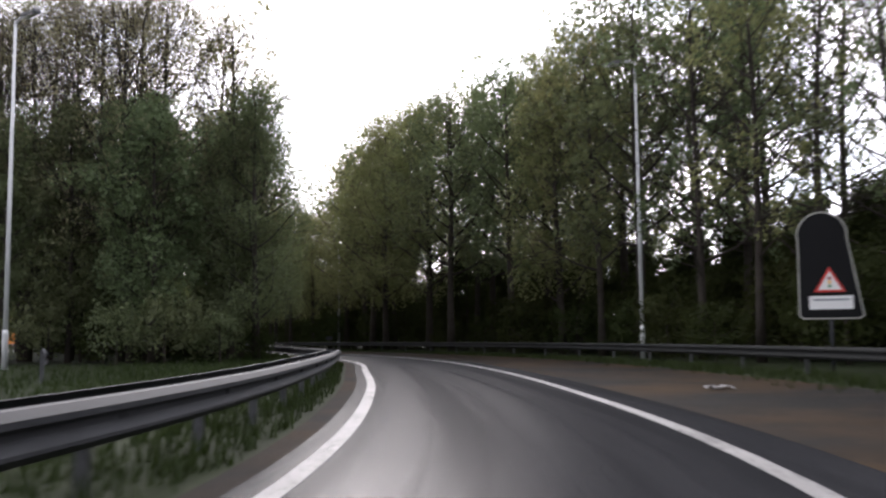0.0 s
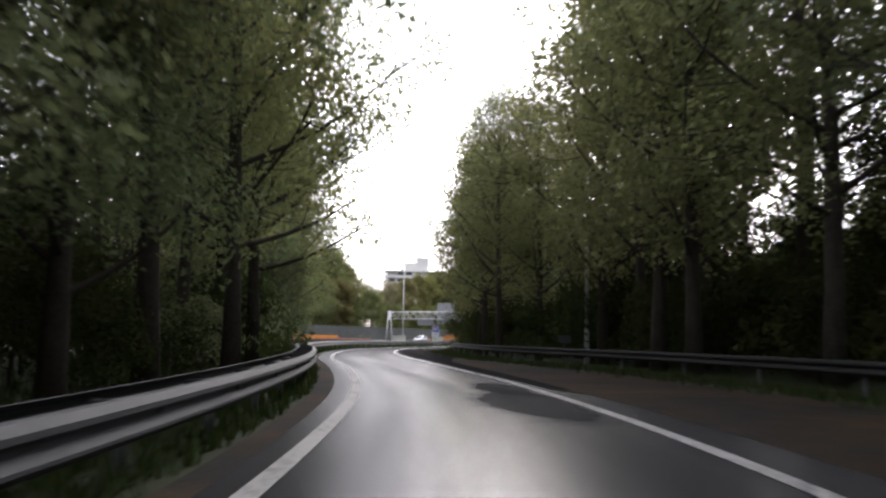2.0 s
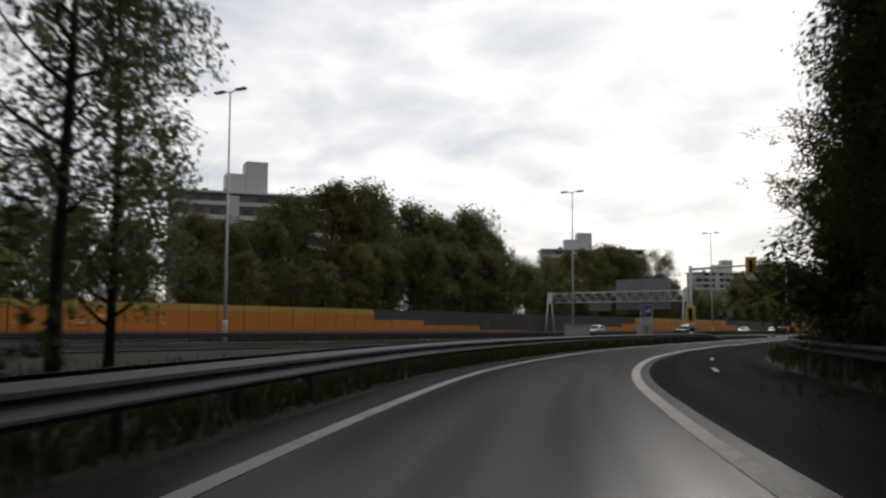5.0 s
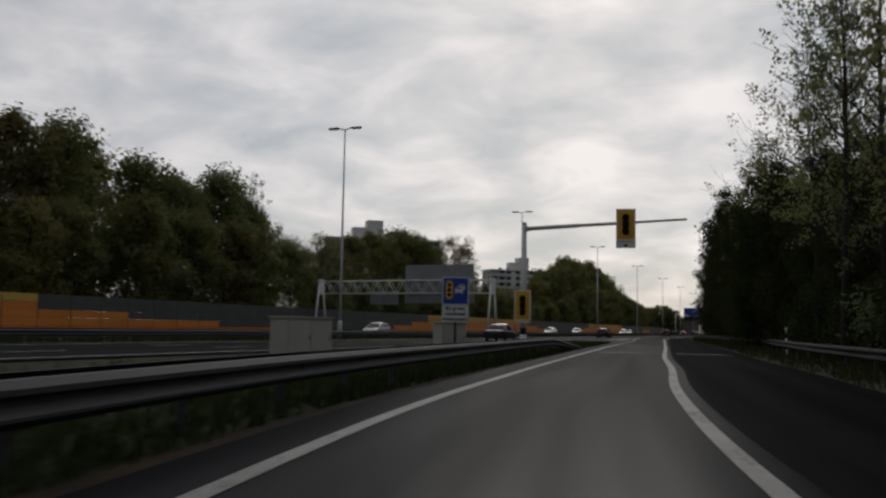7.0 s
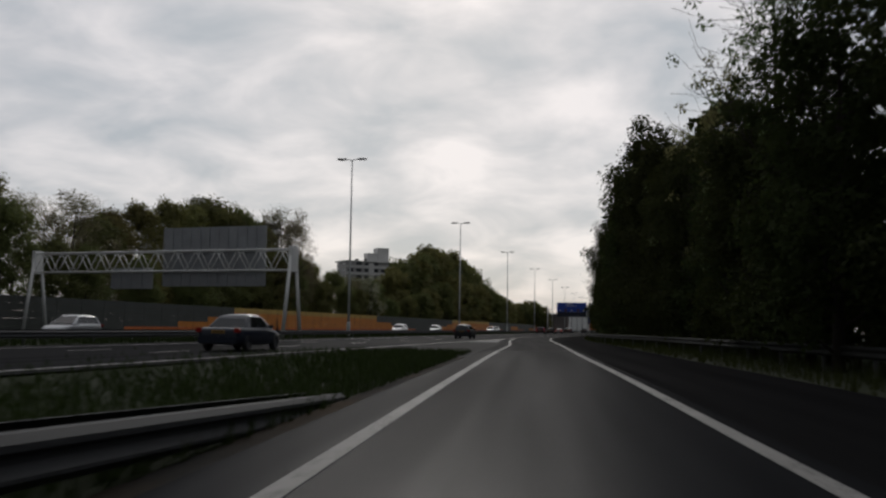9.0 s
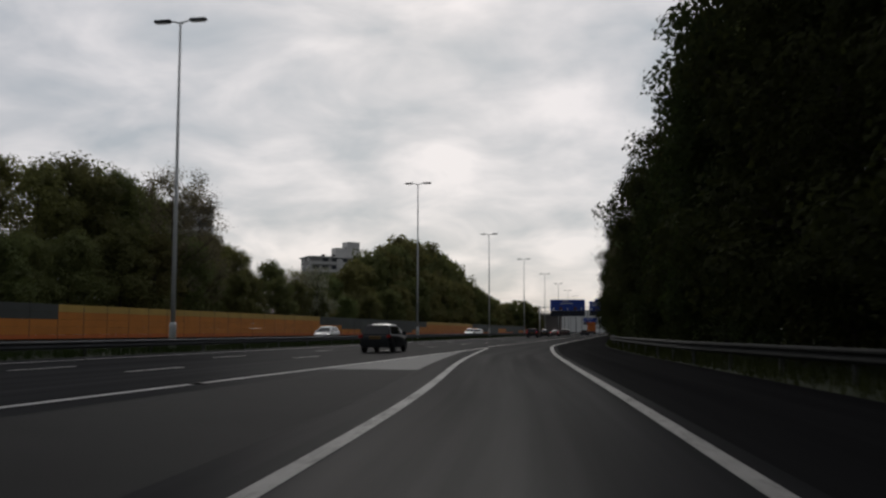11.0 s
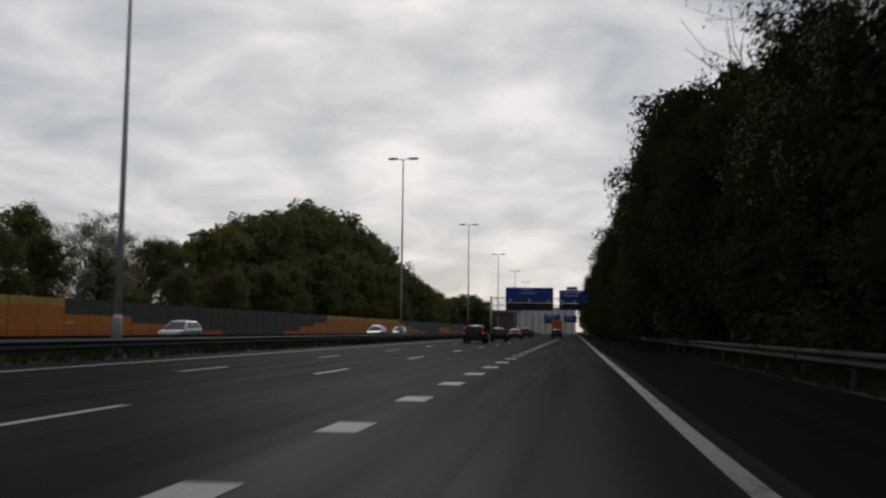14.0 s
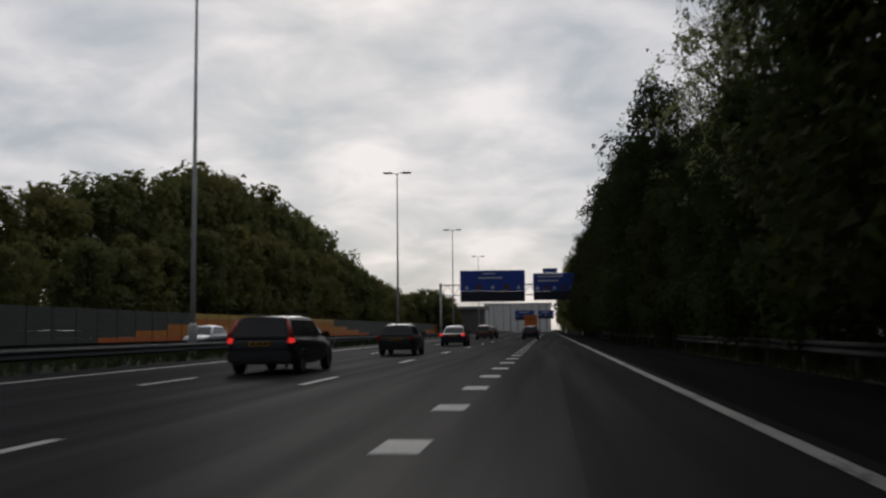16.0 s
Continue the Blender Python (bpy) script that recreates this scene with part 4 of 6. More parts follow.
def bollard(x, y, h, label):
    th = thing("marker_post", label, "marker post", at=pose(x, y, 0))
    for k in range(6):
        m = SIGN_BLACK if k % 2 else SIGN_WHITE
        tube_part("band", [(0, 0, h * k / 6 - (0.1 if k == 0 else 0)), (0, 0, h * (k + 1) / 6)], [0.055, 0.055], m, th, sides=10)


bollard(-8.75, 75.0, 1.6, "black and white banded marker post by the guard rail")
th = thing("marker_plate", "small pale plate on a short post behind the guard rail", "sign", at=pose(19.3, -20.2, 0, 0, 0, 25))
tube_part("post", [(0, 0, -0.1), (0, 0, 1.1)], [0.03, 0.03], STEEL, th)
part("plate", rounded(0.55, 0.32, 0.03, -0.03, 0.0), STEEL, th, "dull pale plate", at=pose(0, -0.03, 1.05))

# ---- noise barrier ----
BX = -68.5
ROW_H, ROWS_N, MOD = 0.66, 5, 4.0


def barrier_colours(y):
    """How many rows of a module are coloured, by its place along the barrier: low, rising, full, falling."""
    for end, rows in ((92, 5), (104, 3), (118, 2), (135, 1), (160, 0), (172, 1), (180, 2), (188, 3), (258, 5), (270, 3), (282, 2), (294, 1), (318, 0), (326, 1), (334, 2), (342, 3), (415, 5), (427, 3), (440, 2), (452, 1), (480, 0)):
        if y < end:
            return rows
    return (5, 5, 3, 1, 0, 2)[int(y / 24) % 6]


PANEL = bm_mesh("panel", box(-0.06, 0.035, 0.006, 0.06, MOD - 0.035, ROW_H - 0.006, 0.01))
PANELS = {}
for m in (W_YELLOW, W_ORANGE, W_RED, W_GREY):
    me = PANEL.copy()
    me.materials.append(m)
    PANELS[m.name] = me
POST_B = bm_mesh("post", box(-0.07, -0.03, -0.2, 0.07, 0.03, ROW_H * ROWS_N + 0.06, 0.01))


def noise_barrier():
    th = thing("noise_barrier", "stepped noise barrier of orange, yellow and grey-green panels", "noise barrier", kind="structure", at=pose(BX, 0, 0))
    fv, ff = {}, {}
    y = -140.0
    while y < 760:
        n = barrier_colours(y + 1)
        for r in range(ROWS_N):
            if r < n:
                m = W_RED if r == 0 else (W_YELLOW if r >= 4 else W_ORANGE)
            else:
                m = W_GREY
            if 44 <= y <= 272:
                obj("panel", PANELS[m.name], None, th, at=pose(0, y, r * ROW_H))
            else:
                v, f = fv.setdefault(m.name, []), ff.setdefault(m.name, [])
                b = len(v)
                for xx in (-0.06, 0.06):
                    for (yy, zz) in ((y + 0.08, r * ROW_H + 0.01), (y + MOD - 0.08, r * ROW_H + 0.01), (y + MOD - 0.08, (r + 1) * ROW_H - 0.01), (y + 0.08, (r + 1) * ROW_H - 0.01)):
                        v.append((xx, yy, zz))
                f += [(b + 3, b + 2, b + 1, b), (b + 4, b + 5, b + 6, b + 7), (b, b + 1, b + 5, b + 4), (b + 2, b + 3, b + 7, b + 6)]
        if -60 <= y <= 420:
            obj("post", POST_B, W_GREY, th, at=pose(0, y, 0))
        y += MOD
    for name in fv:
        ob = obj("far_panels", mesh("far_panels", fv[name], ff[name]), bpy.data.materials[name], th)
        ob["kind"] = "stuff"


noise_barrier()

# ---- buildings ----
WIN_ME = bm_mesh("window", box(-1.15, -0.05, 0.0, 1.15, 0.02, 1.35))


def apartment_block(a, b, depth, floors, top, tower_at, tower_w, tower_h, wall_mat, label):
    """A slab from a to b (x, y), seen from its front, with pale floor bands and a roof tower."""
    A, B = Vector((*a, 0)), Vector((*b, 0))
    d = B - A
    ln = d.length
    th = thing("apartment_building", label, "apartment building", "apartment blocks", Matrix.Translation(A) @ Matrix.Rotation(math.atan2(d.y, d.x), 4, "Z"))
    part("wall", box(0, 0, -0.5, ln, depth, top - 0.5), wall_mat, th)
    part("roof", box(-0.7, -0.7, top - 0.5, ln + 0.7, depth + 0.5, top, 0.05), BAND, th, "pale overhanging roof edge")
    fh = top / floors
    n = int(ln / 3.4)
    for k in range(floors):
        part("floor_band", box(-0.25, -0.35, k * fh - 0.15, ln + 0.25, -0.004, k * fh + 0.85, 0.03), BAND, th, "pale balcony band")
        if k < floors - 5:
            continue
        for i in range(n):
            x = (i + 0.5) * ln / n
            if k % 2 == 0 or i % 4:
                obj("window", WIN_ME, GLASS_FAR, th, at=pose(x, -0.03, k * fh + 1.0))
        for i in range(max(2, int(depth / 4))):
            for xe, tz in ((-0.03, -90), (ln + 0.03, 90)):
                obj("window", WIN_ME, GLASS_FAR, th, at=pose(xe, (i + 0.5) * depth / max(2, int(depth / 4)), k * fh + 1.0, 0, 0, tz))
    tx = tower_at * ln
    tw = part("roof_tower", box(tx - tower_w / 2, 2, top, tx + tower_w / 2, 2 + tower_w, top + tower_h, 0.05), BAND, th, "pale lift tower")
    part("tower_step", box(tx - tower_w * 1.4, 2.2, top, tx - tower_w / 2 - 0.005, 2 + tower_w * 0.9, top + tower_h * 0.6, 0.05), BAND, tw)
    for f in (0.18, 0.3, 0.78):
        part("roof_vent", box(f * ln - 0.6, 3, top, f * ln + 0.6, 4.2, top + 0.9, 0.05), PLASTIC, th, "dark roof vent")
    part("stairwell", box(0.33 * ln - 1.2, -0.6, -0.2, 0.33 * ln + 1.2, -0.36, top - 1.0, 0.03), BAND, th, "pale stairwell front")


apartment_block((-156.6, 137.7), (-133.0, 170.0), 11, 10, 31.6, 0.47, 5.0, 7.6, FACADE_DARK, "grey apartment block with pale floor bands above trees")
apartment_block((-138.4, 288.3), (-109.0, 307.5), 11, 10, 28.4, 0.42, 5.0, 5.8, FACADE, "grey apartment block with a pale lift tower behind the gantry")
apartment_block((-131.6, 440.7), (-105.5, 461.0), 11, 10, 28.2, 0.52, 5.0, 5.9, FACADE, "distant grey apartment block with a pale lift tower")


HALL_WHITE = mat("hall_white_cladding", (0.82, 0.82, 0.80), rough=0.7, var=0.06, scale=0.2, fine=2)


def hall():
    th = thing("hall", "distant white hall with slender vertical columns beyond the motorway", "building", at=pose(-58.4, 700, 0))
    part("wall", box(0, 0, -0.5, 32, 20, 13.2), HALL_WHITE, th)
    part("roof", box(-0.5, -0.5, 13.2, 32.5, 20.5, 14.0, 0.05), HALL_WHITE, th)
    for k in range(9):
        tube_part("column", [(2 + k * 3.5, -0.9, -0.3), (2 + k * 3.5, -0.9, 13.2)], [0.18, 0.18], FACADE_DARK, th, sides=8)
    th = thing("overpass", "distant grey concrete overpass with a pale deck edge", "overpass", at=pose(-95, 600, 0))
    part("abutment", box(0, 0, -0.5, 43, 8, 9.0), FACADE_DARK, th)
    part("deck", box(-20, -1, 9.0, 45, 10, 10.1, 0.05), FACADE, th)
    for k in range(14):
        tube_part("railing_post", [(-18 + k * 4.7, -0.8, 10.1), (-18 + k * 4.7, -0.8, 11.1)], [0.05, 0.05], STEEL, th, sides=6)
    tube_part("railing", [(-20, -0.8, 11.1), (45, -0.8, 11.1)], [0.06, 0.06], STEEL, th, sides=6)


hall()

# ---- vehicles ----


def loft(rows, material, name, parent, label=""):
    """A closed skin through cross rows of points with equal counts."""
    verts, faces, n = [], [], len(rows[0])
    for r in rows:
        verts += r
    for i in range(len(rows) - 1):
        for k in range(n):
            k2 = (k + 1) % n
            faces.append((i * n + k, i * n + k2, (i + 1) * n + k2, (i + 1) * n + k))
    faces.append(tuple(reversed(range(n))))
    faces.append(tuple((len(rows) - 1) * n + k for k in range(n)))
    bm = bmesh.new()
    vs = [bm.verts.new(v) for v in verts]
    for f in faces:
        try:
            bm.faces.new([vs[k] for k in f])
        except ValueError:
            pass
    bmesh.ops.recalc_face_normals(bm, faces=bm.faces)
    bmesh.ops.bevel(bm, geom=[e for e in bm.edges if len(e.link_faces) == 2 and e.calc_face_angle() > 0.6], offset=0.03, segments=2, affect="EDGES")
    ob = part(name, bm, material, parent, label, smooth=True)
    ob.data.set_sharp_from_angle(angle=radians(38))
    return ob


def car(x, y, turn, paint, label, length=4.2, width=1.72, height=1.48, style="hatch", lit=False, group="cars"):
    """A car whose tail lies at y = 0 of its own axes and which points along +y."""
    th = thing("car", label, "car", group, pose(x, y, 0, 0, 0, turn))
    w, L, H = width / 2, length, height
    belt, sill = 0.60 * H, 0.20 * H
    # lower body: rows along the length of (y, half width, bottom, top)
    rows = []
    for (yy, ww, zb, zt) in ((0.0, 0.80, 0.24, 0.53), (0.03, 0.88, 0.20, 0.575), (0.11, 0.945, 0.18, 0.61), (0.35, 0.985, 0.17, 0.632), (L * 0.3, 1.0, 0.16, 0.63), (L * 0.62, 1.0, 0.16, 0.612),
                             (L * 0.74, 0.985, 0.18, 0.595), (L - 0.5, 0.94, 0.19, 0.535), (L - 0.18, 0.87, 0.21, 0.48), (L - 0.05, 0.80, 0.24, 0.43), (L, 0.70, 0.28, 0.37)):
        a, b, c = ww * w, zb * H, zt * H
        half = [(0.82 * a, b), (0.93 * a, b + 0.03), (0.985 * a, b + 0.11), (a, (b + c) / 2), (0.99 * a, c - 0.15), (0.965 * a, c - 0.06), (0.925 * a, c - 0.015), (0.84 * a, c)]
        rows.append([(px, yy, pz) for px, pz in half] + [(-px, yy, pz) for px, pz in reversed(half)])
    loft(rows, paint, "body", th)
    if style == "estate":
        cab = ((0.06, 0.62), (0.34, 0.97), (L * 0.45, 1.0), (L * 0.58, 0.985), (L * 0.76, 0.61))
    elif style == "sedan":
        cab = ((0.75, 0.62), (1.35, 0.94), (L * 0.45, 1.0), (L * 0.55, 0.99), (L * 0.75, 0.61))
    else:
        cab = ((0.10, 0.62), (0.45, 0.96), (L * 0.40, 1.0), (L * 0.54, 0.985), (L * 0.76, 0.61))
    rows, b = [], 0.585 * H
    for (yy, zt) in cab:
        t = zt * H
        u = (t - b) / (H - b)
        a, c = 0.93 * w, (0.93 - 0.24 * max(u, 0)) * w
        t = max(t, b + 0.02)
        half = [(a, b), (a * 0.995, b + 0.01), (c * 1.012, t - 0.085 * u), (c * 0.975, t - 0.04 * u), (c * 0.89, t - 0.012 * u), (c * 0.6, t + 0.006 * u), (c * 0.25, t + 0.014 * u)]
        rows.append([(px, yy, pz) for px, pz in half] + [(-px, yy, pz) for px, pz in reversed(half)])
    loft(rows, paint, "cabin", th)
    # glass: rear, sides, windscreen, laid just proud of the cabin
    (y0, _), (y1, h1), (y2, _), (y3, h3), (y4, _) = cab
    c1 = (0.93 - 0.24 * (h1 * H - b) / (H - b)) * w

    def quad(name, pts, material, label="", off=(0, 0, 0)):
        v = [tuple(p[k] + off[k] for k in range(3)) for p in pts]
        n = len(v)
        cx = Vector([sum(p[k] for p in v) / n for k in range(3)])
        nrm = (Vector(v[1]) - Vector(v[0])).cross(Vector(v[2]) - Vector(v[0])).normalized()
        back = [tuple(Vector(p) - nrm * 0.02) for p in v]
        f = [tuple(range(n)), tuple(reversed(range(n, 2 * n)))] + [(k, (k + 1) % n, n + (k + 1) % n, n + k) for k in range(n)]
        return obj(name, mesh(name, v + back, f), material, th, label)

    zt = h1 * H - 0.06
    ang = (y1 - y0) / (h1 * H - 0.62 * H + 1e-6)
    yb = lambda z: y0 + (z - 0.62 * H) * ang - 0.03
    z_lo, z_hi = 0.64 * H, zt - 0.02
    quad("rear_window", [(-0.82 * w, yb(z_lo), z_lo), (0.82 * w, yb(z_lo), z_lo), (c1 * 0.86, yb(z_hi), z_hi), (-c1 * 0.86, yb(z_hi), z_hi)], CAR_GLASS)
    af = (y4 - y3) / (0.61 * H - h3 * H)
    yf = lambda z: y3 + (z - h3 * H) * af + 0.03
    quad("windscreen", [(0.82 * w, yf(z_lo), z_lo), (-0.82 * w, yf(z_lo), z_lo), (-c1 * 0.86, yf(h3 * H - 0.08), h3 * H - 0.08), (c1 * 0.86, yf(h3 * H - 0.08), h3 * H - 0.08)], CAR_GLASS)
    for s in (-1, 1):
        def xs(z):
            return s * ((0.93 - 0.24 * (z - b) / (H - b)) * w + 0.012)
        z0, z1 = 0.645 * H, 0.925 * H
        for (ya, yb2, yc, yd) in ((y1 + 0.25 * (y0 - y1), y2 - 0.15, y2 - 0.12, y1 + 0.12), (y2 - 0.08, y4 - 0.42, y3 - 0.02, y2 - 0.06)):
            pts = [(xs(z0), ya, z0), (xs(z0), yb2, z0), (xs(z1), yc, z1), (xs(z1), yd, z1)]
            quad("side_window", pts if s > 0 else list(reversed(pts)), CAR_GLASS)
        part("mirror", box(s * (w + 0.02) - 0.07, L * 0.62, 0.62 * H, s * (w + 0.02) + 0.09 * s + (0.07 if s > 0 else 0), L * 0.62 + 0.1, 0.62 * H + 0.14, 0.03), paint, th) if s > 0 else \
            part("mirror", box(-w - 0.12, L * 0.62, 0.62 * H, -w + 0.03, L * 0.62 + 0.1, 0.62 * H + 0.14, 0.03), paint, th)
        tall = style == "estate"
        z_a = 0.50 * H
        xo = s * w * 0.86
        part("tail_lamp", box(xo - (0.035 if tall else 0.13), -0.02, z_a + (0.04 if tall else 0), xo + 0.075, 0.24 if tall else 0.16, 0.62 * H, 0.02), LAMP_ON if lit else LAMP_OFF, th, "lit red tail lamp" if lit else "red tail lamp")
        if tall:
            tube_part("tail_lamp", [(s * 0.885 * w, yb(0.60 * H) + 0.05, 0.60 * H), (s * (0.885 * w + c1) / 2, yb(0.77 * H) + 0.05, 0.77 * H), (s * c1 * 0.985, yb(0.93 * H) + 0.06, 0.93 * H)], [0.062, 0.055, 0.045], LAMP_OFF, th, "tall upper tail lamp", sides=8)
            tube_part("roof_rail", [(s * 0.62 * w, 0.55, H - 0.02), (s * 0.64 * w, 0.68, H + 0.03), (s * 0.66 * w, L * 0.5, H + 0.045), (s * 0.64 * w, L * 0.54, H - 0.02)], [0.016] * 4, STEEL, th, sides=6)
        for yy in (0.19 * L, 0.80 * L):
            wh = thing("wheel", "", "")
            for key in ("label", "category", "group"):
                if key in wh:
                    del wh[key]
            wh.parent = th
            wh.matrix_basis = pose(s * (w - 0.10), yy, 0.315)
            v, f = [], []
            prof = [(-0.10, 0.20), (-0.10, 0.29), (-0.07, 0.315), (0.07, 0.315), (0.10, 0.29), (0.10, 0.20)]
            n = 22
            for k in range(n):
                a = 2 * math.pi * k / n
                v += [(px, r * math.cos(a), r * math.sin(a)) for px, r in prof]
            for k in range(n):
                for j in range(6):
                    f.append((k * 6 + j, ((k + 1) % n) * 6 + j, ((k + 1) % n) * 6 + (j + 1) % 6, k * 6 + (j + 1) % 6))
            obj("tyre", mesh("tyre", v, f, True), RUBBER, wh)
            bm = bmesh.new()
            bmesh.ops.create_cone(bm, cap_ends=True, segments=16, radius1=0.205, radius2=0.18, depth=0.16, matrix=Matrix.Rotation(radians(90 * s), 4, "Y"))
            part("rim", bm, STEEL, wh)
    part("bumper", box(-0.90 * w, -0.07, 0.20 * H, 0.90 * w, 0.1, 0.40 * H, 0.04), PLASTIC if style == "estate" else paint, th)
    part("number_plate", box(-0.26, -0.035, 0.48 * H, 0.26, -0.004, 0.48 * H + 0.11, 0.004), PLATE, th, "yellow number plate")
    for k in range(3):
        part("plate_bar", box(-0.20 + 0.15 * k, -0.039, 0.48 * H + 0.03, -0.09 + 0.15 * k, -0.0355, 0.48 * H + 0.08), SIGN_BLACK, th.children[-1], "dark bar of lettering")
    part("exhaust", box(-0.6 * w, -0.02, 0.17 * H, -0.6 * w + 0.08, 0.3, 0.17 * H + 0.07, 0.02), STEEL_DARK, th)
    if style == "estate":
        part("bumper_trim", box(-0.5 * w, -0.085, 0.27 * H, 0.5 * w, -0.0705, 0.34 * H, 0.01), STEEL, th, "silver bumper trim")
    return th


car(-34.2, 258.9, 0, CAR_BLACK, "black estate car with lit tall tail lamps and roof rails", 4.45, 1.70, 1.40, "estate", True)
car(-33.65, 275.5, 0, CAR_BLACK, "black small hatchback car in the middle lane", 3.55, 1.54, 1.28, "hatch")
car(-33.5, 297.0, 0, CAR_NAVY, "dark sedan car in the middle lane", 4.2, 1.62, 1.29, "sedan", True)
car(-34.4, 338.0, 0, CAR_RED, "dull red car far ahead in the middle lane", 4.2, 1.72, 1.5, "hatch")
car(-34.6, 352.0, 0, CAR_NAVY, "dark car in the distant row of traffic", 4.4, 1.75, 1.46, "sedan")
car(-29.25, 331.0, 0, CAR_NAVY, "dark hatchback car ahead in the merging lane", 3.9, 1.62, 1.38, "hatch")
car(-30.9, 101.6, 0, CAR_NAVY, "dark blue sedan car on the motorway beside the grass", 4.5, 1.78, 1.42, "sedan")
car(-31.6, 156.4, 0, CAR_BLACK, "black hatchback car in the near motorway lane", 3.7, 1.58, 1.34, "hatch")
for (xx, yy, p, lb) in ((-50.2, 205, CAR_WHITE, "white car on the opposite carriageway"), (-53.5, 247, CAR_SILVER, "silver car on the opposite carriageway"),
                        (-50.0, 296, CAR_SILVER, "pale grey car on the opposite carriageway"), (-53.6, 330, CAR_WHITE, "white hatchback car on the opposite carriageway"), (-50.0, 120, CAR_SILVER, "silver estate car on the opposite carriageway")):
    car(xx, yy + 4, 180, p, lb, 4.3, 1.74, 1.48, "hatch", group="oncoming cars")


def truck(x, y):
    th = thing("truck", "box truck with an orange load box and a white cab", "truck", at=pose(x, y, 0))
    part("load_box", box(-1.25, 0, 1.05, 1.25, 9.5, 3.95, 0.04), TRUCK_ORANGE, th, "orange load box")
    part("door_seam", box(-0.02, -0.02, 1.15, 0.02, -0.001, 3.85), PLASTIC, th)
    part("cab", box(-1.2, 9.8, 0.7, 1.2, 11.9, 3.4, 0.12), CAR_WHITE, th, "white cab")
    part("chassis", box(-0.5, 0.1, 0.6, 0.5, 11.6, 1.04, 0.02), PLASTIC, th)
    part("underrun_bar", box(-1.15, 0.02, 0.5, 1.15, 0.14, 0.62, 0.02), STEEL, th)
    part("lettering_bar", box(-1.0, -0.012, 2.9, 1.0, -0.001, 3.3), W_RED, th, "red bar of lettering")
    for s in (-1, 1):
        part("tail_lamp", box(s * 1.0 - 0.14, -0.01, 0.72, s * 1.0 + 0.14, 0.05, 0.9, 0.01), LAMP_OFF, th)
        for yy in (1.6, 2.9, 10.6):
            bm = bmesh.new()
            bmesh.ops.create_cone(bm, cap_ends=True, segments=20, radius1=0.5, radius2=0.5, depth=0.3, matrix=Matrix.Rotation(radians(90), 4, "Y"))
            part("wheel", bm, RUBBER, th, at=pose(s * 1.05, yy, 0.5))


truck(-31.1, 430.0)

# ---- trees ----


RAW = {}


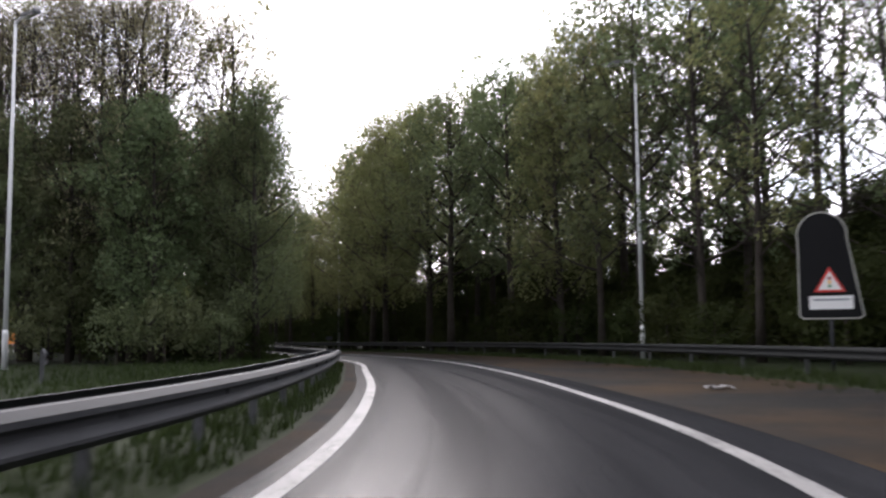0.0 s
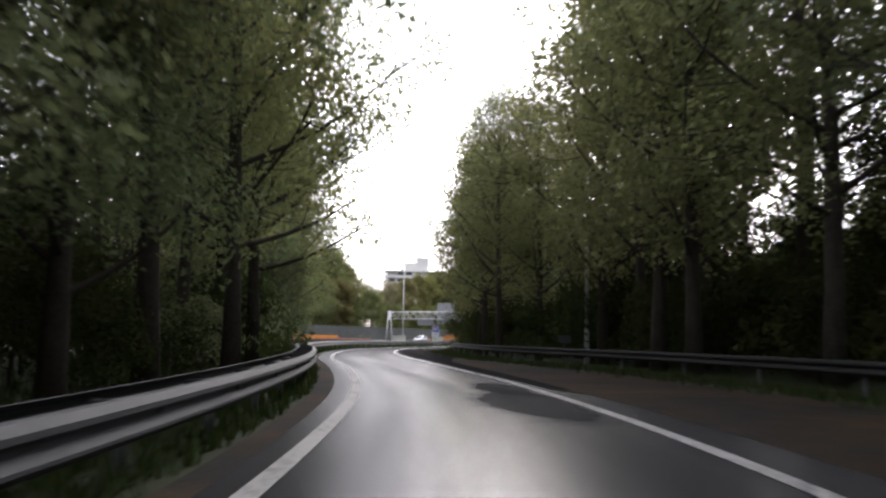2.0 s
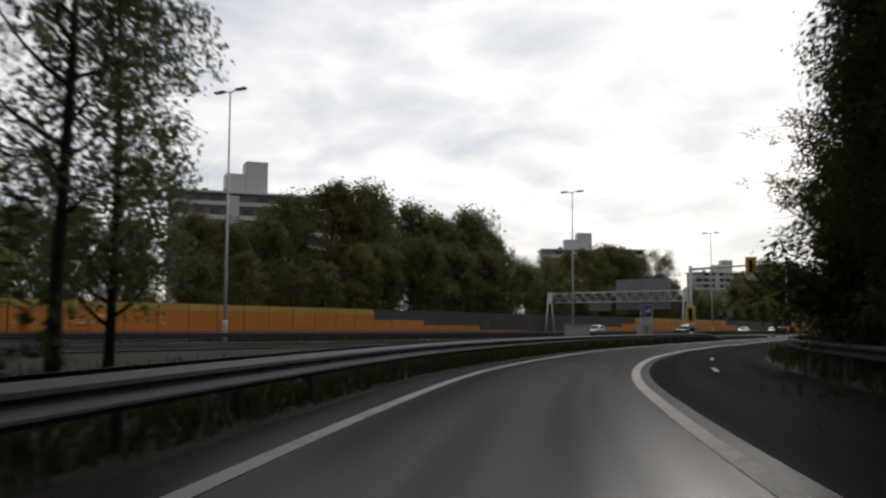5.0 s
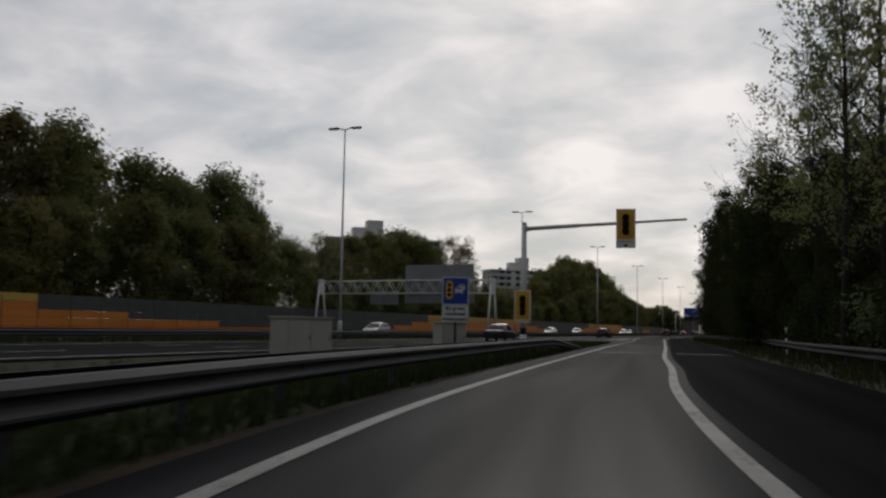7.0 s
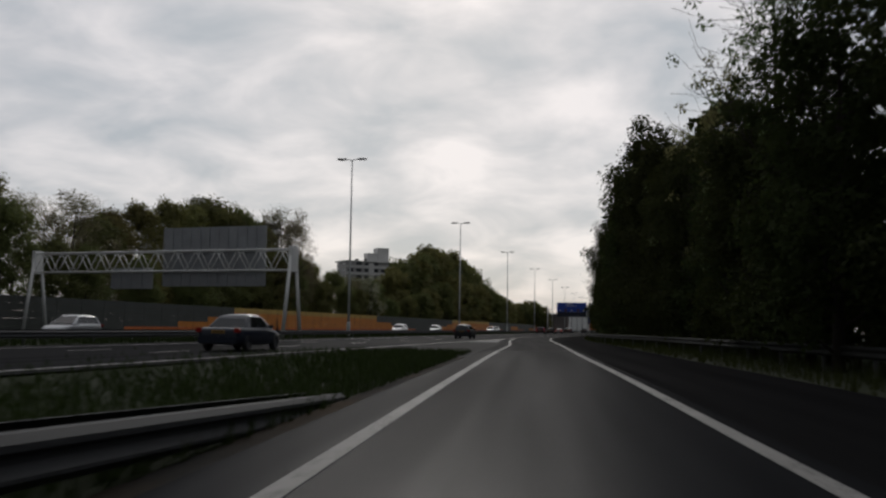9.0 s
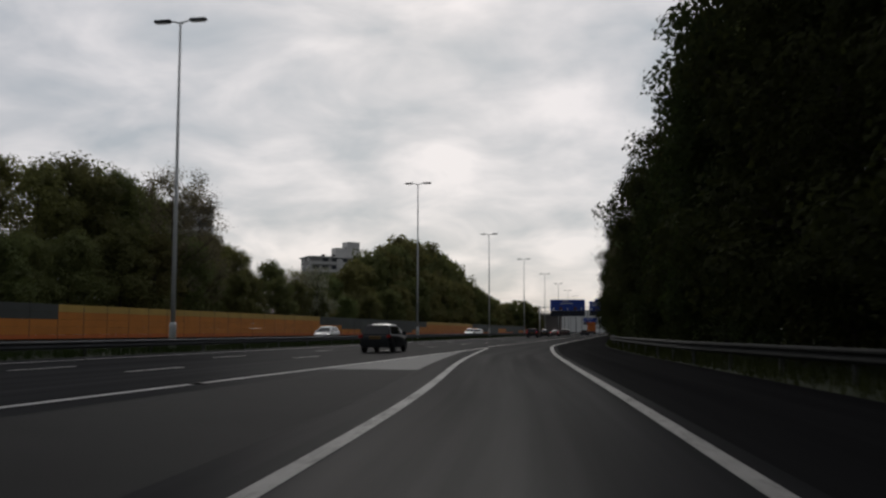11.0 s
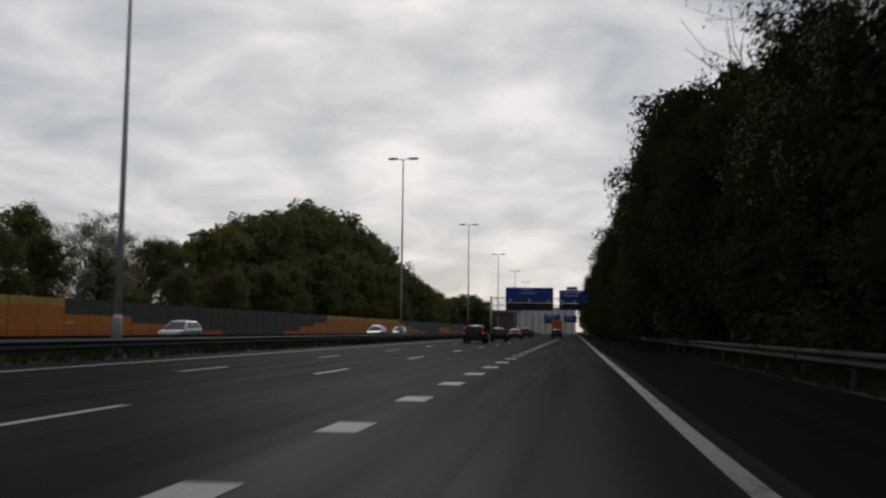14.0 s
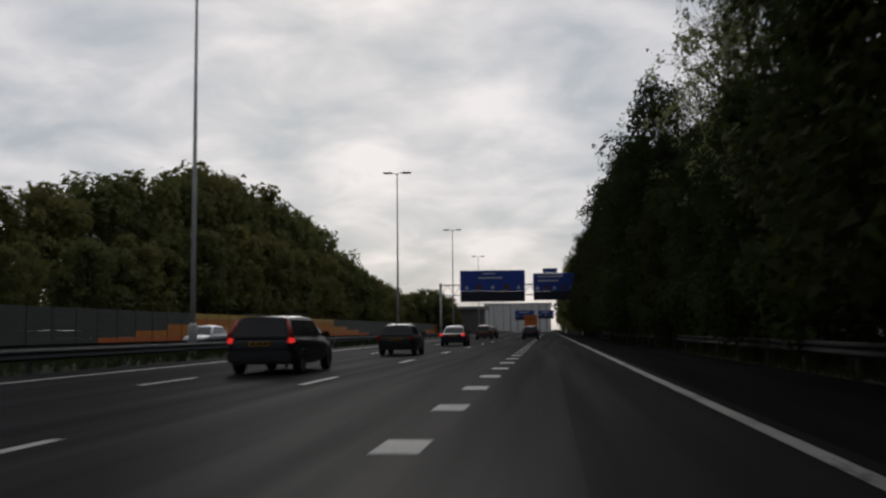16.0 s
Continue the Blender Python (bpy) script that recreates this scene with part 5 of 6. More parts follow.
def grow(seed, H, base, R, leaves, size, shape="round", limbs=20, spread=0.5, twigs=5, trunk_r=0.012, bare=0.5, billow=0.0):
    """Trunk-and-limb tube mesh and a crown mesh of single leaves for one tree."""
    rng = np.random.default_rng(seed)
    tv, tf, anchors, lobes = [], [], [], []
    lean = rng.uniform(-0.02, 0.02, 2) * H
    trunk = [(lean[0] * u * u + 0.02 * H * math.sin(3 * u + seed) * u, lean[1] * u * u + 0.015 * H * math.cos(2.5 * u + seed) * u, H * 0.95 * u - 0.3 * (u == 0)) for u in np.linspace(0, 1, 8)]
    r0 = trunk_r * H
    tube(trunk, [r0 * (1.25 if k == 0 else 1) * (1 - 0.9 * k / 7) + 0.02 for k in range(8)], 8, tv, tf)

    def on_trunk(u):
        k = min(int(u * 7), 6)
        a, b, s = Vector(trunk[k]), Vector(trunk[k + 1]), u * 7 - k
        return a + (b - a) * s

    for i in range(limbs):
        u = base + (0.97 - base) * ((i + rng.uniform(0, 1)) / limbs)
        v = (u - base) / (1 - base)
        if shape == "round":
            prof = math.sqrt(max(0.05, 1 - (2 * v - 0.85) ** 2 / 1.4))
        elif shape == "column":
            prof = 0.55 + 0.45 * math.sin(math.pi * min(1, v + 0.15))
        else:
            prof = 1.0 - 0.55 * v
        az = i * 2.4 + rng.uniform(-0.4, 0.4)
        ln = R * prof * rng.uniform(0.75, 1.15)
        el = radians(rng.uniform(18, 45) + 30 * v)
        p = on_trunk(u)
        pts = [p]
        steps = 5
        for s in range(steps):
            q = el + 0.12 * s
            az2 = az + rng.uniform(-0.25, 0.25)
            p = p + Vector((math.cos(az2) * math.cos(q), math.sin(az2) * math.cos(q), math.sin(q) * 0.75)) * (ln / steps)
            pts.append(p)
        rl = max(0.025, r0 * 0.42 * (1 - 0.6 * v))
        tube(pts, [rl * (1 - 0.85 * s / steps) for s in range(steps + 1)], 4, tv, tf, cap=False)
        lobes += [tuple(pts[3]), tuple(pts[5])] if i % 2 else [tuple(pts[4])]
        for s in range(2, steps + 1):
            anchors += [tuple(pts[s])] * 2
        for k in range(twigs):
            s = rng.uniform(0.35, 1.0) * steps
            j = min(int(s), steps - 1)
            p = pts[j] + (pts[j + 1] - pts[j]) * (s - j)
            a2, e2 = az + rng.uniform(-1.3, 1.3), rng.uniform(-0.35, 0.9)
            l2 = ln * rng.uniform(0.22, 0.5)
            q1 = p + Vector((math.cos(a2) * math.cos(e2), math.sin(a2) * math.cos(e2), math.sin(e2))) * l2 * 0.5
            q2 = q1 + Vector((math.cos(a2 + 0.3) * math.cos(e2 + 0.3), math.sin(a2 + 0.3) * math.cos(e2 + 0.3), math.sin(e2 + 0.3))) * l2 * 0.5
            if rng.uniform() < bare:
                tube([p, q1, q2], [rl * 0.35, rl * 0.22, 0.008], 3, tv, tf, cap=False)
            anchors += [tuple(q1), tuple(q2), tuple(q2)]
    A = np.array(anchors)
    fit_z = H / (np.percentile(A[:, 2], 99) + 0.9 * spread)
    A[:, 2] *= fit_z
    tv[:] = [Vector((p[0], p[1], p[2] * fit_z)) for p in tv]
    if billow:
        # leaves clothe rounded lobes at the limb ends, in clumps that face outwards
        C = np.array(lobes)
        C[:, 2] *= fit_z
        rad = R * billow * rng.uniform(0.75, 1.3, len(C)) * (1 - 0.25 * np.clip(C[:, 2] / H, 0, 1))
        C[:, 2] = np.minimum(C[:, 2], H - 0.8 * rad)
        clumps = leaves // 14
        pick = rng.choice(len(C), clumps, p=rad ** 2 / (rad ** 2).sum())
        D = rng.normal(0, 1, (clumps, 3)) + np.array((0, 0, 0.22))
        D /= np.linalg.norm(D, axis=1, keepdims=True)
        Q = C[pick] + D * (rad[pick] * rng.uniform(0.55, 1.08, clumps) ** 0.6)[:, None] * np.array((1, 1, 0.86))
        own = rng.integers(0, clumps, leaves)
        P = Q[own] + 0.42 * spread * np.clip(rng.normal(0, 1, (leaves, 3)), -1.7, 1.7)
        n = 0.85 * D[own] + np.array((0, 0, 0.30)) + rng.normal(0, 0.36, (leaves, 3))
    else:
        # leaves gather in clumps round the twig ends
        clumps = A[rng.integers(0, len(A), max(40, leaves // 22))] + 0.85 * spread * np.clip(rng.normal(0, 1, (max(40, leaves // 22), 3)), -1.4, 1.4)
        P = clumps[rng.integers(0, len(clumps), leaves)] + 0.46 * spread * np.clip(rng.normal(0, 1, (leaves, 3)), -1.6, 1.6)
        n = rng.normal(0, 1, (leaves, 3))
        n[:, 2] += 0.5
    P[:, 2] = np.maximum(P[:, 2], 0.25)
    n /= np.linalg.norm(n, axis=1, keepdims=True)
    u = np.cross(n, rng.normal(0, 1, (leaves, 3)))
    u /= np.linalg.norm(u, axis=1, keepdims=True)
    w = np.cross(n, u)
    s = size * rng.uniform(0.6, 1.35, (leaves, 1))
    a, b = u * s * 0.5, w * s * 0.36
    V = np.stack([P - a + b, P - a - b, P + a], 1).reshape(-1, 3)
    quads = np.array([q for q in tf if len(q) == 4])
    RAW[seed] = (V, np.array([tuple(p) for p in tv]), quads)
    me = bpy.data.meshes.new("crown")
    me.vertices.add(leaves * 3)
    me.vertices.foreach_set("co", V.astype(np.float32).ravel())
    me.loops.add(leaves * 3)
    me.loops.foreach_set("vertex_index", np.arange(leaves * 3).astype(np.int32))
    me.polygons.add(leaves)
    me.polygons.foreach_set("loop_start", (np.arange(leaves) * 3).astype(np.int32))
    me.update(calc_edges=True)
    return mesh("trunk", tv, tf, True), me


def tree_kind(seed, leaf, **kw):
    t, c = grow(seed, **kw)
    t["seed"] = seed
    t.materials.append(BARK)
    c.materials.append(leaf)
    return t, c


KINDS = {
    "front_a": tree_kind(14, LEAF, H=15, base=0.10, R=4.4, leaves=26000, size=0.125, limbs=30, spread=0.55, twigs=7, billow=0.27),
    "front_b": tree_kind(15, LEAF_OLIVE, H=15, base=0.14, R=4.2, leaves=17000, size=0.125, limbs=28, spread=0.48, twigs=8),
    "near_a": tree_kind(11, LEAF, H=15, base=0.12, R=4.6, leaves=15000, size=0.18, limbs=26, spread=0.6, twigs=6, billow=0.28),
    "near_b": tree_kind(12, LEAF, H=15, base=0.30, R=4.2, leaves=6500, size=0.18, limbs=24, spread=0.5, twigs=7, bare=0.9),
    "near_c": tree_kind(13, LEAF_OLIVE, H=15, base=0.16, R=4.8, leaves=14000, size=0.165, limbs=26, spread=0.62, twigs=7, billow=0.25),
    "edge_a": tree_kind(21, LEAF_SHADED, H=15, base=0.04, R=4.5, leaves=14000, size=0.235, shape="round", limbs=30, spread=0.62, twigs=3, bare=0.1, billow=0.27),
    "edge_b": tree_kind(22, LEAF_SHADED, H=15, base=0.05, R=4.3, leaves=14000, size=0.23, shape="column", limbs=28, spread=0.62, twigs=3, bare=0.1, billow=0.28),
    "edge_near": tree_kind(25, LEAF_SHADED, H=15, base=0.04, R=4.3, leaves=26000, size=0.155, shape="column", limbs=32, spread=0.55, twigs=4, bare=0.1, billow=0.27),
    "back_a": tree_kind(23, LEAF_SHADED, H=15, base=0.05, R=4.8, leaves=1700, size=0.72, shape="column", limbs=12, spread=0.7, twigs=2, bare=0.0),
    "back_b": tree_kind(24, LEAF, H=15, base=0.10, R=4.8, leaves=3600, size=0.40, limbs=16, spread=0.7, twigs=3, bare=0.1, billow=0.30),
    "sparse_a": tree_kind(31, LEAF_OLIVE, H=15, base=0.25, R=4.4, leaves=3200, size=0.17, limbs=26, spread=0.42, twigs=9, trunk_r=0.010, bare=1.0),
    "sparse_b": tree_kind(32, LEAF, H=15, base=0.2, R=4.6, leaves=2200, size=0.16, limbs=28, spread=0.38, twigs=10, trunk_r=0.010, bare=1.0),
    "lace": tree_kind(36, LEAF_SPRING, H=15, base=0.22, R=5.0, leaves=11000, size=0.085, limbs=44, spread=0.42, twigs=13, trunk_r=0.009, bare=1.0),
    "limb": tree_kind(33, LEAF_OLIVE, H=15, base=0.42, R=5.4, leaves=4200, size=0.16, limbs=20, spread=0.45, twigs=10, trunk_r=0.011, bare=1.0),
    "wide": tree_kind(16, LEAF_OLIVE, H=15, base=0.22, R=5.6, leaves=24000, size=0.125, limbs=30, spread=0.6, twigs=9, billow=0.22),
    "spring": tree_kind(35, LEAF_SPRING, H=15, base=0.20, R=5.8, leaves=6500, size=0.2, limbs=28, spread=0.7, twigs=9, trunk_r=0.010, bare=1.0, billow=0.22),
    "blossom": tree_kind(34, LEAF_PALE, H=15, base=0.18, R=5.6, leaves=5200, size=0.22, limbs=26, spread=0.6, twigs=8, bare=0.8, billow=0.2),
    "far_a": tree_kind(41, LEAF_FAR, H=15, base=0.05, R=6.0, leaves=12500, size=0.32, limbs=24, spread=0.8, twigs=2, bare=0.1, billow=0.27),
    "far_b": tree_kind(42, LEAF_FAR_OLIVE, H=15, base=0.06, R=6.2, leaves=12000, size=0.31, limbs=24, spread=0.8, twigs=2, bare=0.1, billow=0.25),
    "dist_a": tree_kind(43, LEAF_FAR, H=15, base=0.05, R=6.0, leaves=3600, size=0.62, limbs=18, spread=0.95, twigs=2, bare=0.0, billow=0.27),
    "dist_b": tree_kind(44, LEAF_FAR_OLIVE, H=15, base=0.06, R=6.2, leaves=3600, size=0.60, limbs=18, spread=0.9, twigs=2, bare=0.0, billow=0.26),
    "shrub_a": tree_kind(51, LEAF_SHADED, H=3.0, base=0.05, R=2.2, leaves=2200, size=0.15, limbs=9, spread=0.40, twigs=3, bare=0.2, billow=0.36),
    "shrub_b": tree_kind(52, LEAF, H=3.0, base=0.05, R=2.4, leaves=2200, size=0.14, limbs=9, spread=0.40, twigs=3, bare=0.2, billow=0.34),
}
LABELS = {
    "front_a": "tall leafy tree leaning over the guard rail", "front_b": "olive-green roadside tree with fine young leaves",
    "near_a": "tall broadleaf tree in dense green leaf at the wood's edge", "near_b": "tall leafy tree with a bare lower trunk in the wood",
    "near_c": "olive-green tree in young leaf with visible limbs", "edge_a": "dense shade-coloured tree clothed in leaves down to the ground",
    "edge_near": "dense shade-coloured tree with fine leaves down to the ground",
    "edge_b": "roadside tree leafy to the ground, coloured in shade", "sparse_a": "thinly leaved spring tree with fine open branches", "sparse_b": "nearly bare tree with thin twigs and few leaves",
    "back_a": "tree deep in the wood, coloured in its shade", "back_b": "green tree standing back in the wood",
    "lace": "tall tree with fine bare twigs and few young leaves",
    "spring": "broad tree just coming into thin brownish spring leaf",
    "blossom": "round open tree with pale spring blossom behind the barrier",
    "limb": "open-crowned tree with long thin limbs over the shoulder", "wide": "broad olive-green tree with limbs reaching over the ramp",
    "dist_a": "far green tree", "dist_b": "far olive tree",
    "far_a": "broad green tree behind the noise barrier", "far_b": "olive-green round tree behind the noise barrier",
    "shrub_a": "leafy shrub coloured in the shade at the foot of the trees", "shrub_b": "green leafy shrub at the wood's edge",
}
rng = random.Random(7)


BELT = []


def tree(kind, x, y, height, width=1.0, group="wood", far=False):
    t, c = KINDS[kind]
    base_h = 3.0 if kind.startswith("shrub") else 15.0
    s = height / base_h
    m = Matrix.Translation((x, y, -0.05)) @ Matrix.Rotation(rng.uniform(0, 6.28), 4, "Z") @ Matrix.Diagonal((s * width, s * width, s, 1))
    if far:
        BELT.append((kind, m))
        return None
    name = "shrub" if kind.startswith("shrub") else "tree"
    th = thing(name, LABELS[kind], name, group)
    th.matrix_basis = m
    obj("trunk", t, None, th)
    obj("crown", c, None, th)
    return th


def tree_belt():
    """All trees that stand too far back to tell apart, as one object."""
    mats = [BARK, LEAF, LEAF_OLIVE, LEAF_SHADED, LEAF_PALE, LEAF_SPRING, LEAF_FAR, LEAF_FAR_OLIVE]
    vs, fs, ms, sizes, n = [], [], [], [], 0
    for kind, m in BELT:
        t, c = KINDS[kind]
        V, T, Q = RAW[t["seed"]]
        M = np.array(m)
        leaf = mats.index(c.materials[0])
        for pts, faces, k in ((V, np.arange(len(V)).reshape(-1, 3), leaf), (T, Q, 0)):
            vs.append(pts @ M[:3, :3].T + M[:3, 3])
            fs.append((faces + n).ravel())
            sizes.append(np.full(len(faces), faces.shape[1]))
            ms.append(np.full(len(faces), k))
            n += len(pts)
    V, F, K, S = np.concatenate(vs), np.concatenate(fs), np.concatenate(ms), np.concatenate(sizes)
    me = bpy.data.meshes.new("far_woods")
    me.vertices.add(len(V))
    me.vertices.foreach_set("co", V.astype(np.float32).ravel())
    me.loops.add(F.size)
    me.loops.foreach_set("vertex_index", F.astype(np.int32))
    me.polygons.add(len(S))
    me.polygons.foreach_set("loop_start", np.concatenate([[0], np.cumsum(S)[:-1]]).astype(np.int32))
    for m in mats:
        me.materials.append(m)
    me.polygons.foreach_set("material_index", K.astype(np.int32))
    me.update(calc_edges=True)
    tagged(obj("far_woods", me, None), "mass of trees deep in the woods and far along the motorway", "woods", kind="stuff")


def edge_x(y):
    """The line to which the crowns of the right-hand wood reach."""
    return lerp(y, (14, -1.0), (20, -2.6), (30, -3.6), (42, -6.0), (60, -8.0), (87, -11.9), (99, -14.2), (117, -14.9), (145, -17.7), (165, -19.6), (189, -21.3), (209, -22.6), (270, -24.3), (330, -24.4), (375, -25.2), (600, -25.0))


# right-hand wood round the bend
MAST_BEND = (19.5, -17.0)
def wood_top(y):
    return lerp(y, (-110, 17), (-66, 17), (-58, 19.5), (-38, 19.5), (-27, 19.0), (-19, 17.6), (-12, 15.6), (-4, 14.0), (9, 12.5))


rng.seed(21)
y = -112.0
while y < 9:
    c = float(cos_at(x_right, y))
    step = rng.uniform(4.4, 5.8) / c
    near_off = float(lerp(y, (-70, 4.0), (-45, 2.0), (-28, 0.6), (-16, 0.5), (-2, 1.2), (9, 2.2)))
    open_wood = y < -62
    thin = -62 <= y < -44
    rows = ((near_off, ("near_b", "sparse_a", "sparse_b") if open_wood else ("near_b", "sparse_a", "near_c") if thin else ("wide", "near_b", "near_c"), 0.95),
            (near_off + 5.0, ("sparse_b", "sparse_b", "sparse_a") if open_wood else ("near_b", "sparse_a", "near_b"), 1.05),
            (near_off + 11.5, ("sparse_a", "near_b", "sparse_b") if open_wood else ("sparse_b", "sparse_a", "near_b"), 1.12))
    for row, (off, kinds, f) in enumerate(rows):
        yy = y + rng.uniform(-1.2, 1.2)
        xx = float(x_rail_right(yy)) + c * (off + rng.uniform(-0.8, 1.0))
        h = float(wood_top(yy)) * f * rng.uniform(0.9, 1.08)
        if abs(xx - 46.2) < 3.6 and abs(yy + 75.7) < 6 and row == 0:
            continue
        if row == 0 and -6.5 < yy - MAST_BEND[1] < 1.5:
            xx, h = xx + 2.2, h * 1.12
        tree(rng.choice(kinds), xx, yy, h, rng.uniform(0.9, 1.08), far=row == 2)
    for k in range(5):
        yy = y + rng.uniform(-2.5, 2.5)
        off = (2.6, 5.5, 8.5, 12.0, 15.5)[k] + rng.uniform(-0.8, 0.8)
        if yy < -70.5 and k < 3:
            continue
        # only the shade-coloured shrub here, so the foot of the wood reads dark
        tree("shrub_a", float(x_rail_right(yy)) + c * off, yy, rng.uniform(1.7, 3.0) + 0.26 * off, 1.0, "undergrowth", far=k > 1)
    # added shade-coloured rows that close the bright gaps between the trunks
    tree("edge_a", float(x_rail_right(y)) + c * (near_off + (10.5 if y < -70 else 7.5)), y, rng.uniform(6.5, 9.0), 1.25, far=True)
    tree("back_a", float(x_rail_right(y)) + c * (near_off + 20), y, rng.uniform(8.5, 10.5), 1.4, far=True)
    y += step
tree("near_c", 6.6, 4.6, 13.5, 1.0)
tree("wide", 16.2, -13.6, 13.5, 1.0)
tree("sparse_a", 39.5, -41.0, 22.0, 0.7)

# left-hand wood inside the bend
rng.seed(22)
y = -61.0
while y < -3:
    c = float(cos_at(x_left, y))
    for row, (off, kinds, hh) in enumerate(((2.9, ("near_b", "front_b", "sparse_a") if -46 < y < -20 else ("front_a", "front_b", "front_a"), (14.5, 17.5)), (7.5, ("near_b", "near_b", "sparse_a"), (15, 18)), (13.5, ("sparse_b", "near_b"), (13, 16)))):
        yy = y + rng.uniform(-1.0, 1.0)
        xx = float(x_rail_left(yy)) - c * (off + rng.uniform(-0.5, 1.0))
        tree(rng.choice(kinds), xx, yy, rng.uniform(*hh) * float(lerp(yy, (-58, 0.82), (-46, 1.0), (-14, 1.0), (-3, 0.82))), rng.uniform(0.95, 1.1), far=row == 2)
    for k in range(4):
        yy = y + rng.uniform(-3, 3)
        tree(rng.choice(("shrub_a", "shrub_a", "shrub_b")), float(x_rail_left(yy)) - c * ((2.3, 4.2, 7.0, 10.5)[k] + rng.uniform(-0.3, 0.9)), yy, (1.7, 2.8, 3.6, 4.4)[k] * rng.uniform(0.8, 1.2), 1.0, "undergrowth", far=k == 3)
    y += rng.uniform(4.8, 6.0) / c
for k in range(26):
    yy = -36 + 1.3 * k + rng.uniform(-0.6, 0.6)
    c = float(cos_at(x_left, yy))
    tree(("shrub_a", "shrub_b", "shrub_a")[k % 3], float(x_rail_left(yy)) - c * (2.4 + 1.6 * (k % 2) + rng.uniform(-0.3, 0.5)), yy, rng.uniform(2.3, 3.4) + 0.9 * (k % 2), 1.05, "undergrowth")
    if k % 3 == 0:
        tree("back_a", float(x_rail_left(yy)) - c * (11.5 + rng.uniform(-1, 1)), yy, rng.uniform(6, 8), 1.3, far=True)
tree("near_b", -7.6, 0.2, 9.5, 0.95)
for (yy, off, h) in ((-52.0, 3.0, 13.5), (-43.0, 1.4, 15.0), (-35.5, 1.6, 15.5), (-14.0, 2.1, 14.0), (-7.5, 2.4, 12.5)):
    tree("wide", float(x_rail_left(yy)) - off * float(cos_at(x_left, yy)), yy, h, 1.0)
tree("near_a", -9.4, 2.6, 8.0, 0.95)
for (xx, yy, h, kd) in ((20.5, -62.0, 12.5, "near_a"), (15.5, -60.0, 13, "near_a"), (10.0, -59.0, 13.5, "near_a"), (4.5, -57.0, 14, "near_c"), (-2.0, -55.0, 13, "near_a"), (-9.0, -54.0, 13, "back_a"), (-16, -54, 14, "back_b"),
                        (13.0, -55.0, 21.5, "lace"), (18.5, -56.5, 20.5, "lace"), (16.0, -53.0, 22, "lace"), (10.5, -52.5, 22, "lace"), (7.5, -53.0, 21.5, "lace"), (3.5, -54.0, 21, "lace"), (22.5, -57.0, 18.5, "lace"), (0, -50, 20, "lace"), (19.8, -52.5, 19.5, "sparse_a"), (6, -50, 20, "sparse_b"), (18.0, -59.5, 19.5, "lace"), (15.0, -56.5, 20.0, "lace"), (11.5, -56.5, 20.0, "lace"), (8.5, -56.0, 19.0, "lace"), (5.5, -52.0, 21.0, "lace")):
    tree(kd, xx, yy, h, rng.uniform(0.9, 1.05))
for k in range(4):
    tree(("back_b", "back_a")[k % 2], -18.5 - 2.0 * k, -52 + rng.uniform(-2, 2), rng.uniform(11, 14), 1.2, far=True)
for k in range(18):
    tree(rng.choice(("shrub_a", "shrub_b")), 24 - 2.4 * k + rng.uniform(-1, 1), -64 + rng.uniform(-1, 2.5) + 0.35 * k, rng.uniform(1.6, 3.4), 1.0, "undergrowth")

# wood along the ramp and the motorway, its leaves coloured in shade
rng.seed(23)
y = 12.0
while y < 600:
    near = y < 400
    e = float(edge_x(y))
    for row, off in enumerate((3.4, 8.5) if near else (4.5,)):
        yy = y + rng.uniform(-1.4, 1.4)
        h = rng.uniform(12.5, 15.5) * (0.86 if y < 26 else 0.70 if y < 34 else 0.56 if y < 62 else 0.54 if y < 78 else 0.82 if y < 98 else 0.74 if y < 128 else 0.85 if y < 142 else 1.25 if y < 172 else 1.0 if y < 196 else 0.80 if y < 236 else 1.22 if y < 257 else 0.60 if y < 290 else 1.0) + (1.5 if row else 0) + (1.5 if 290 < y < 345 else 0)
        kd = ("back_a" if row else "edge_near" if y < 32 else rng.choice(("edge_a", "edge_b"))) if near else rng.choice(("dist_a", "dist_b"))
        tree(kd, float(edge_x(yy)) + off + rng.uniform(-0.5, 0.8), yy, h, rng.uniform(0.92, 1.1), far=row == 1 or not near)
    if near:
        # added shade-coloured row that hides the sky low behind the wood
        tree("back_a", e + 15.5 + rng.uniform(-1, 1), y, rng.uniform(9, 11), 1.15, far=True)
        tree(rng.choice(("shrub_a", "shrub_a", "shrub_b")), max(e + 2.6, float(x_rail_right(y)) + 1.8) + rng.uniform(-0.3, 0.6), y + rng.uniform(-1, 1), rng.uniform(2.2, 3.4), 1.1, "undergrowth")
    y += rng.uniform(5.0, 6.2) if near else 10.0
rng.seed(25)
tree("limb", -4.4, 43.5, 13.0, 1.35)
tree("limb", -7.4, 74.0, 13.0, 1.0)
tree("sparse_a", -6.6, 68.0, 13.5, 1.0)
tree("sparse_a", -5.0, 53.0, 12.0, 1.1)
tree("sparse_a", -7.0, 62.0, 14.5, 0.85)
tree("sparse_b", -6.2, 57.0, 13.5, 0.85)
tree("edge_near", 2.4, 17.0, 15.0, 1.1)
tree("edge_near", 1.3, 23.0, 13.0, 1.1)
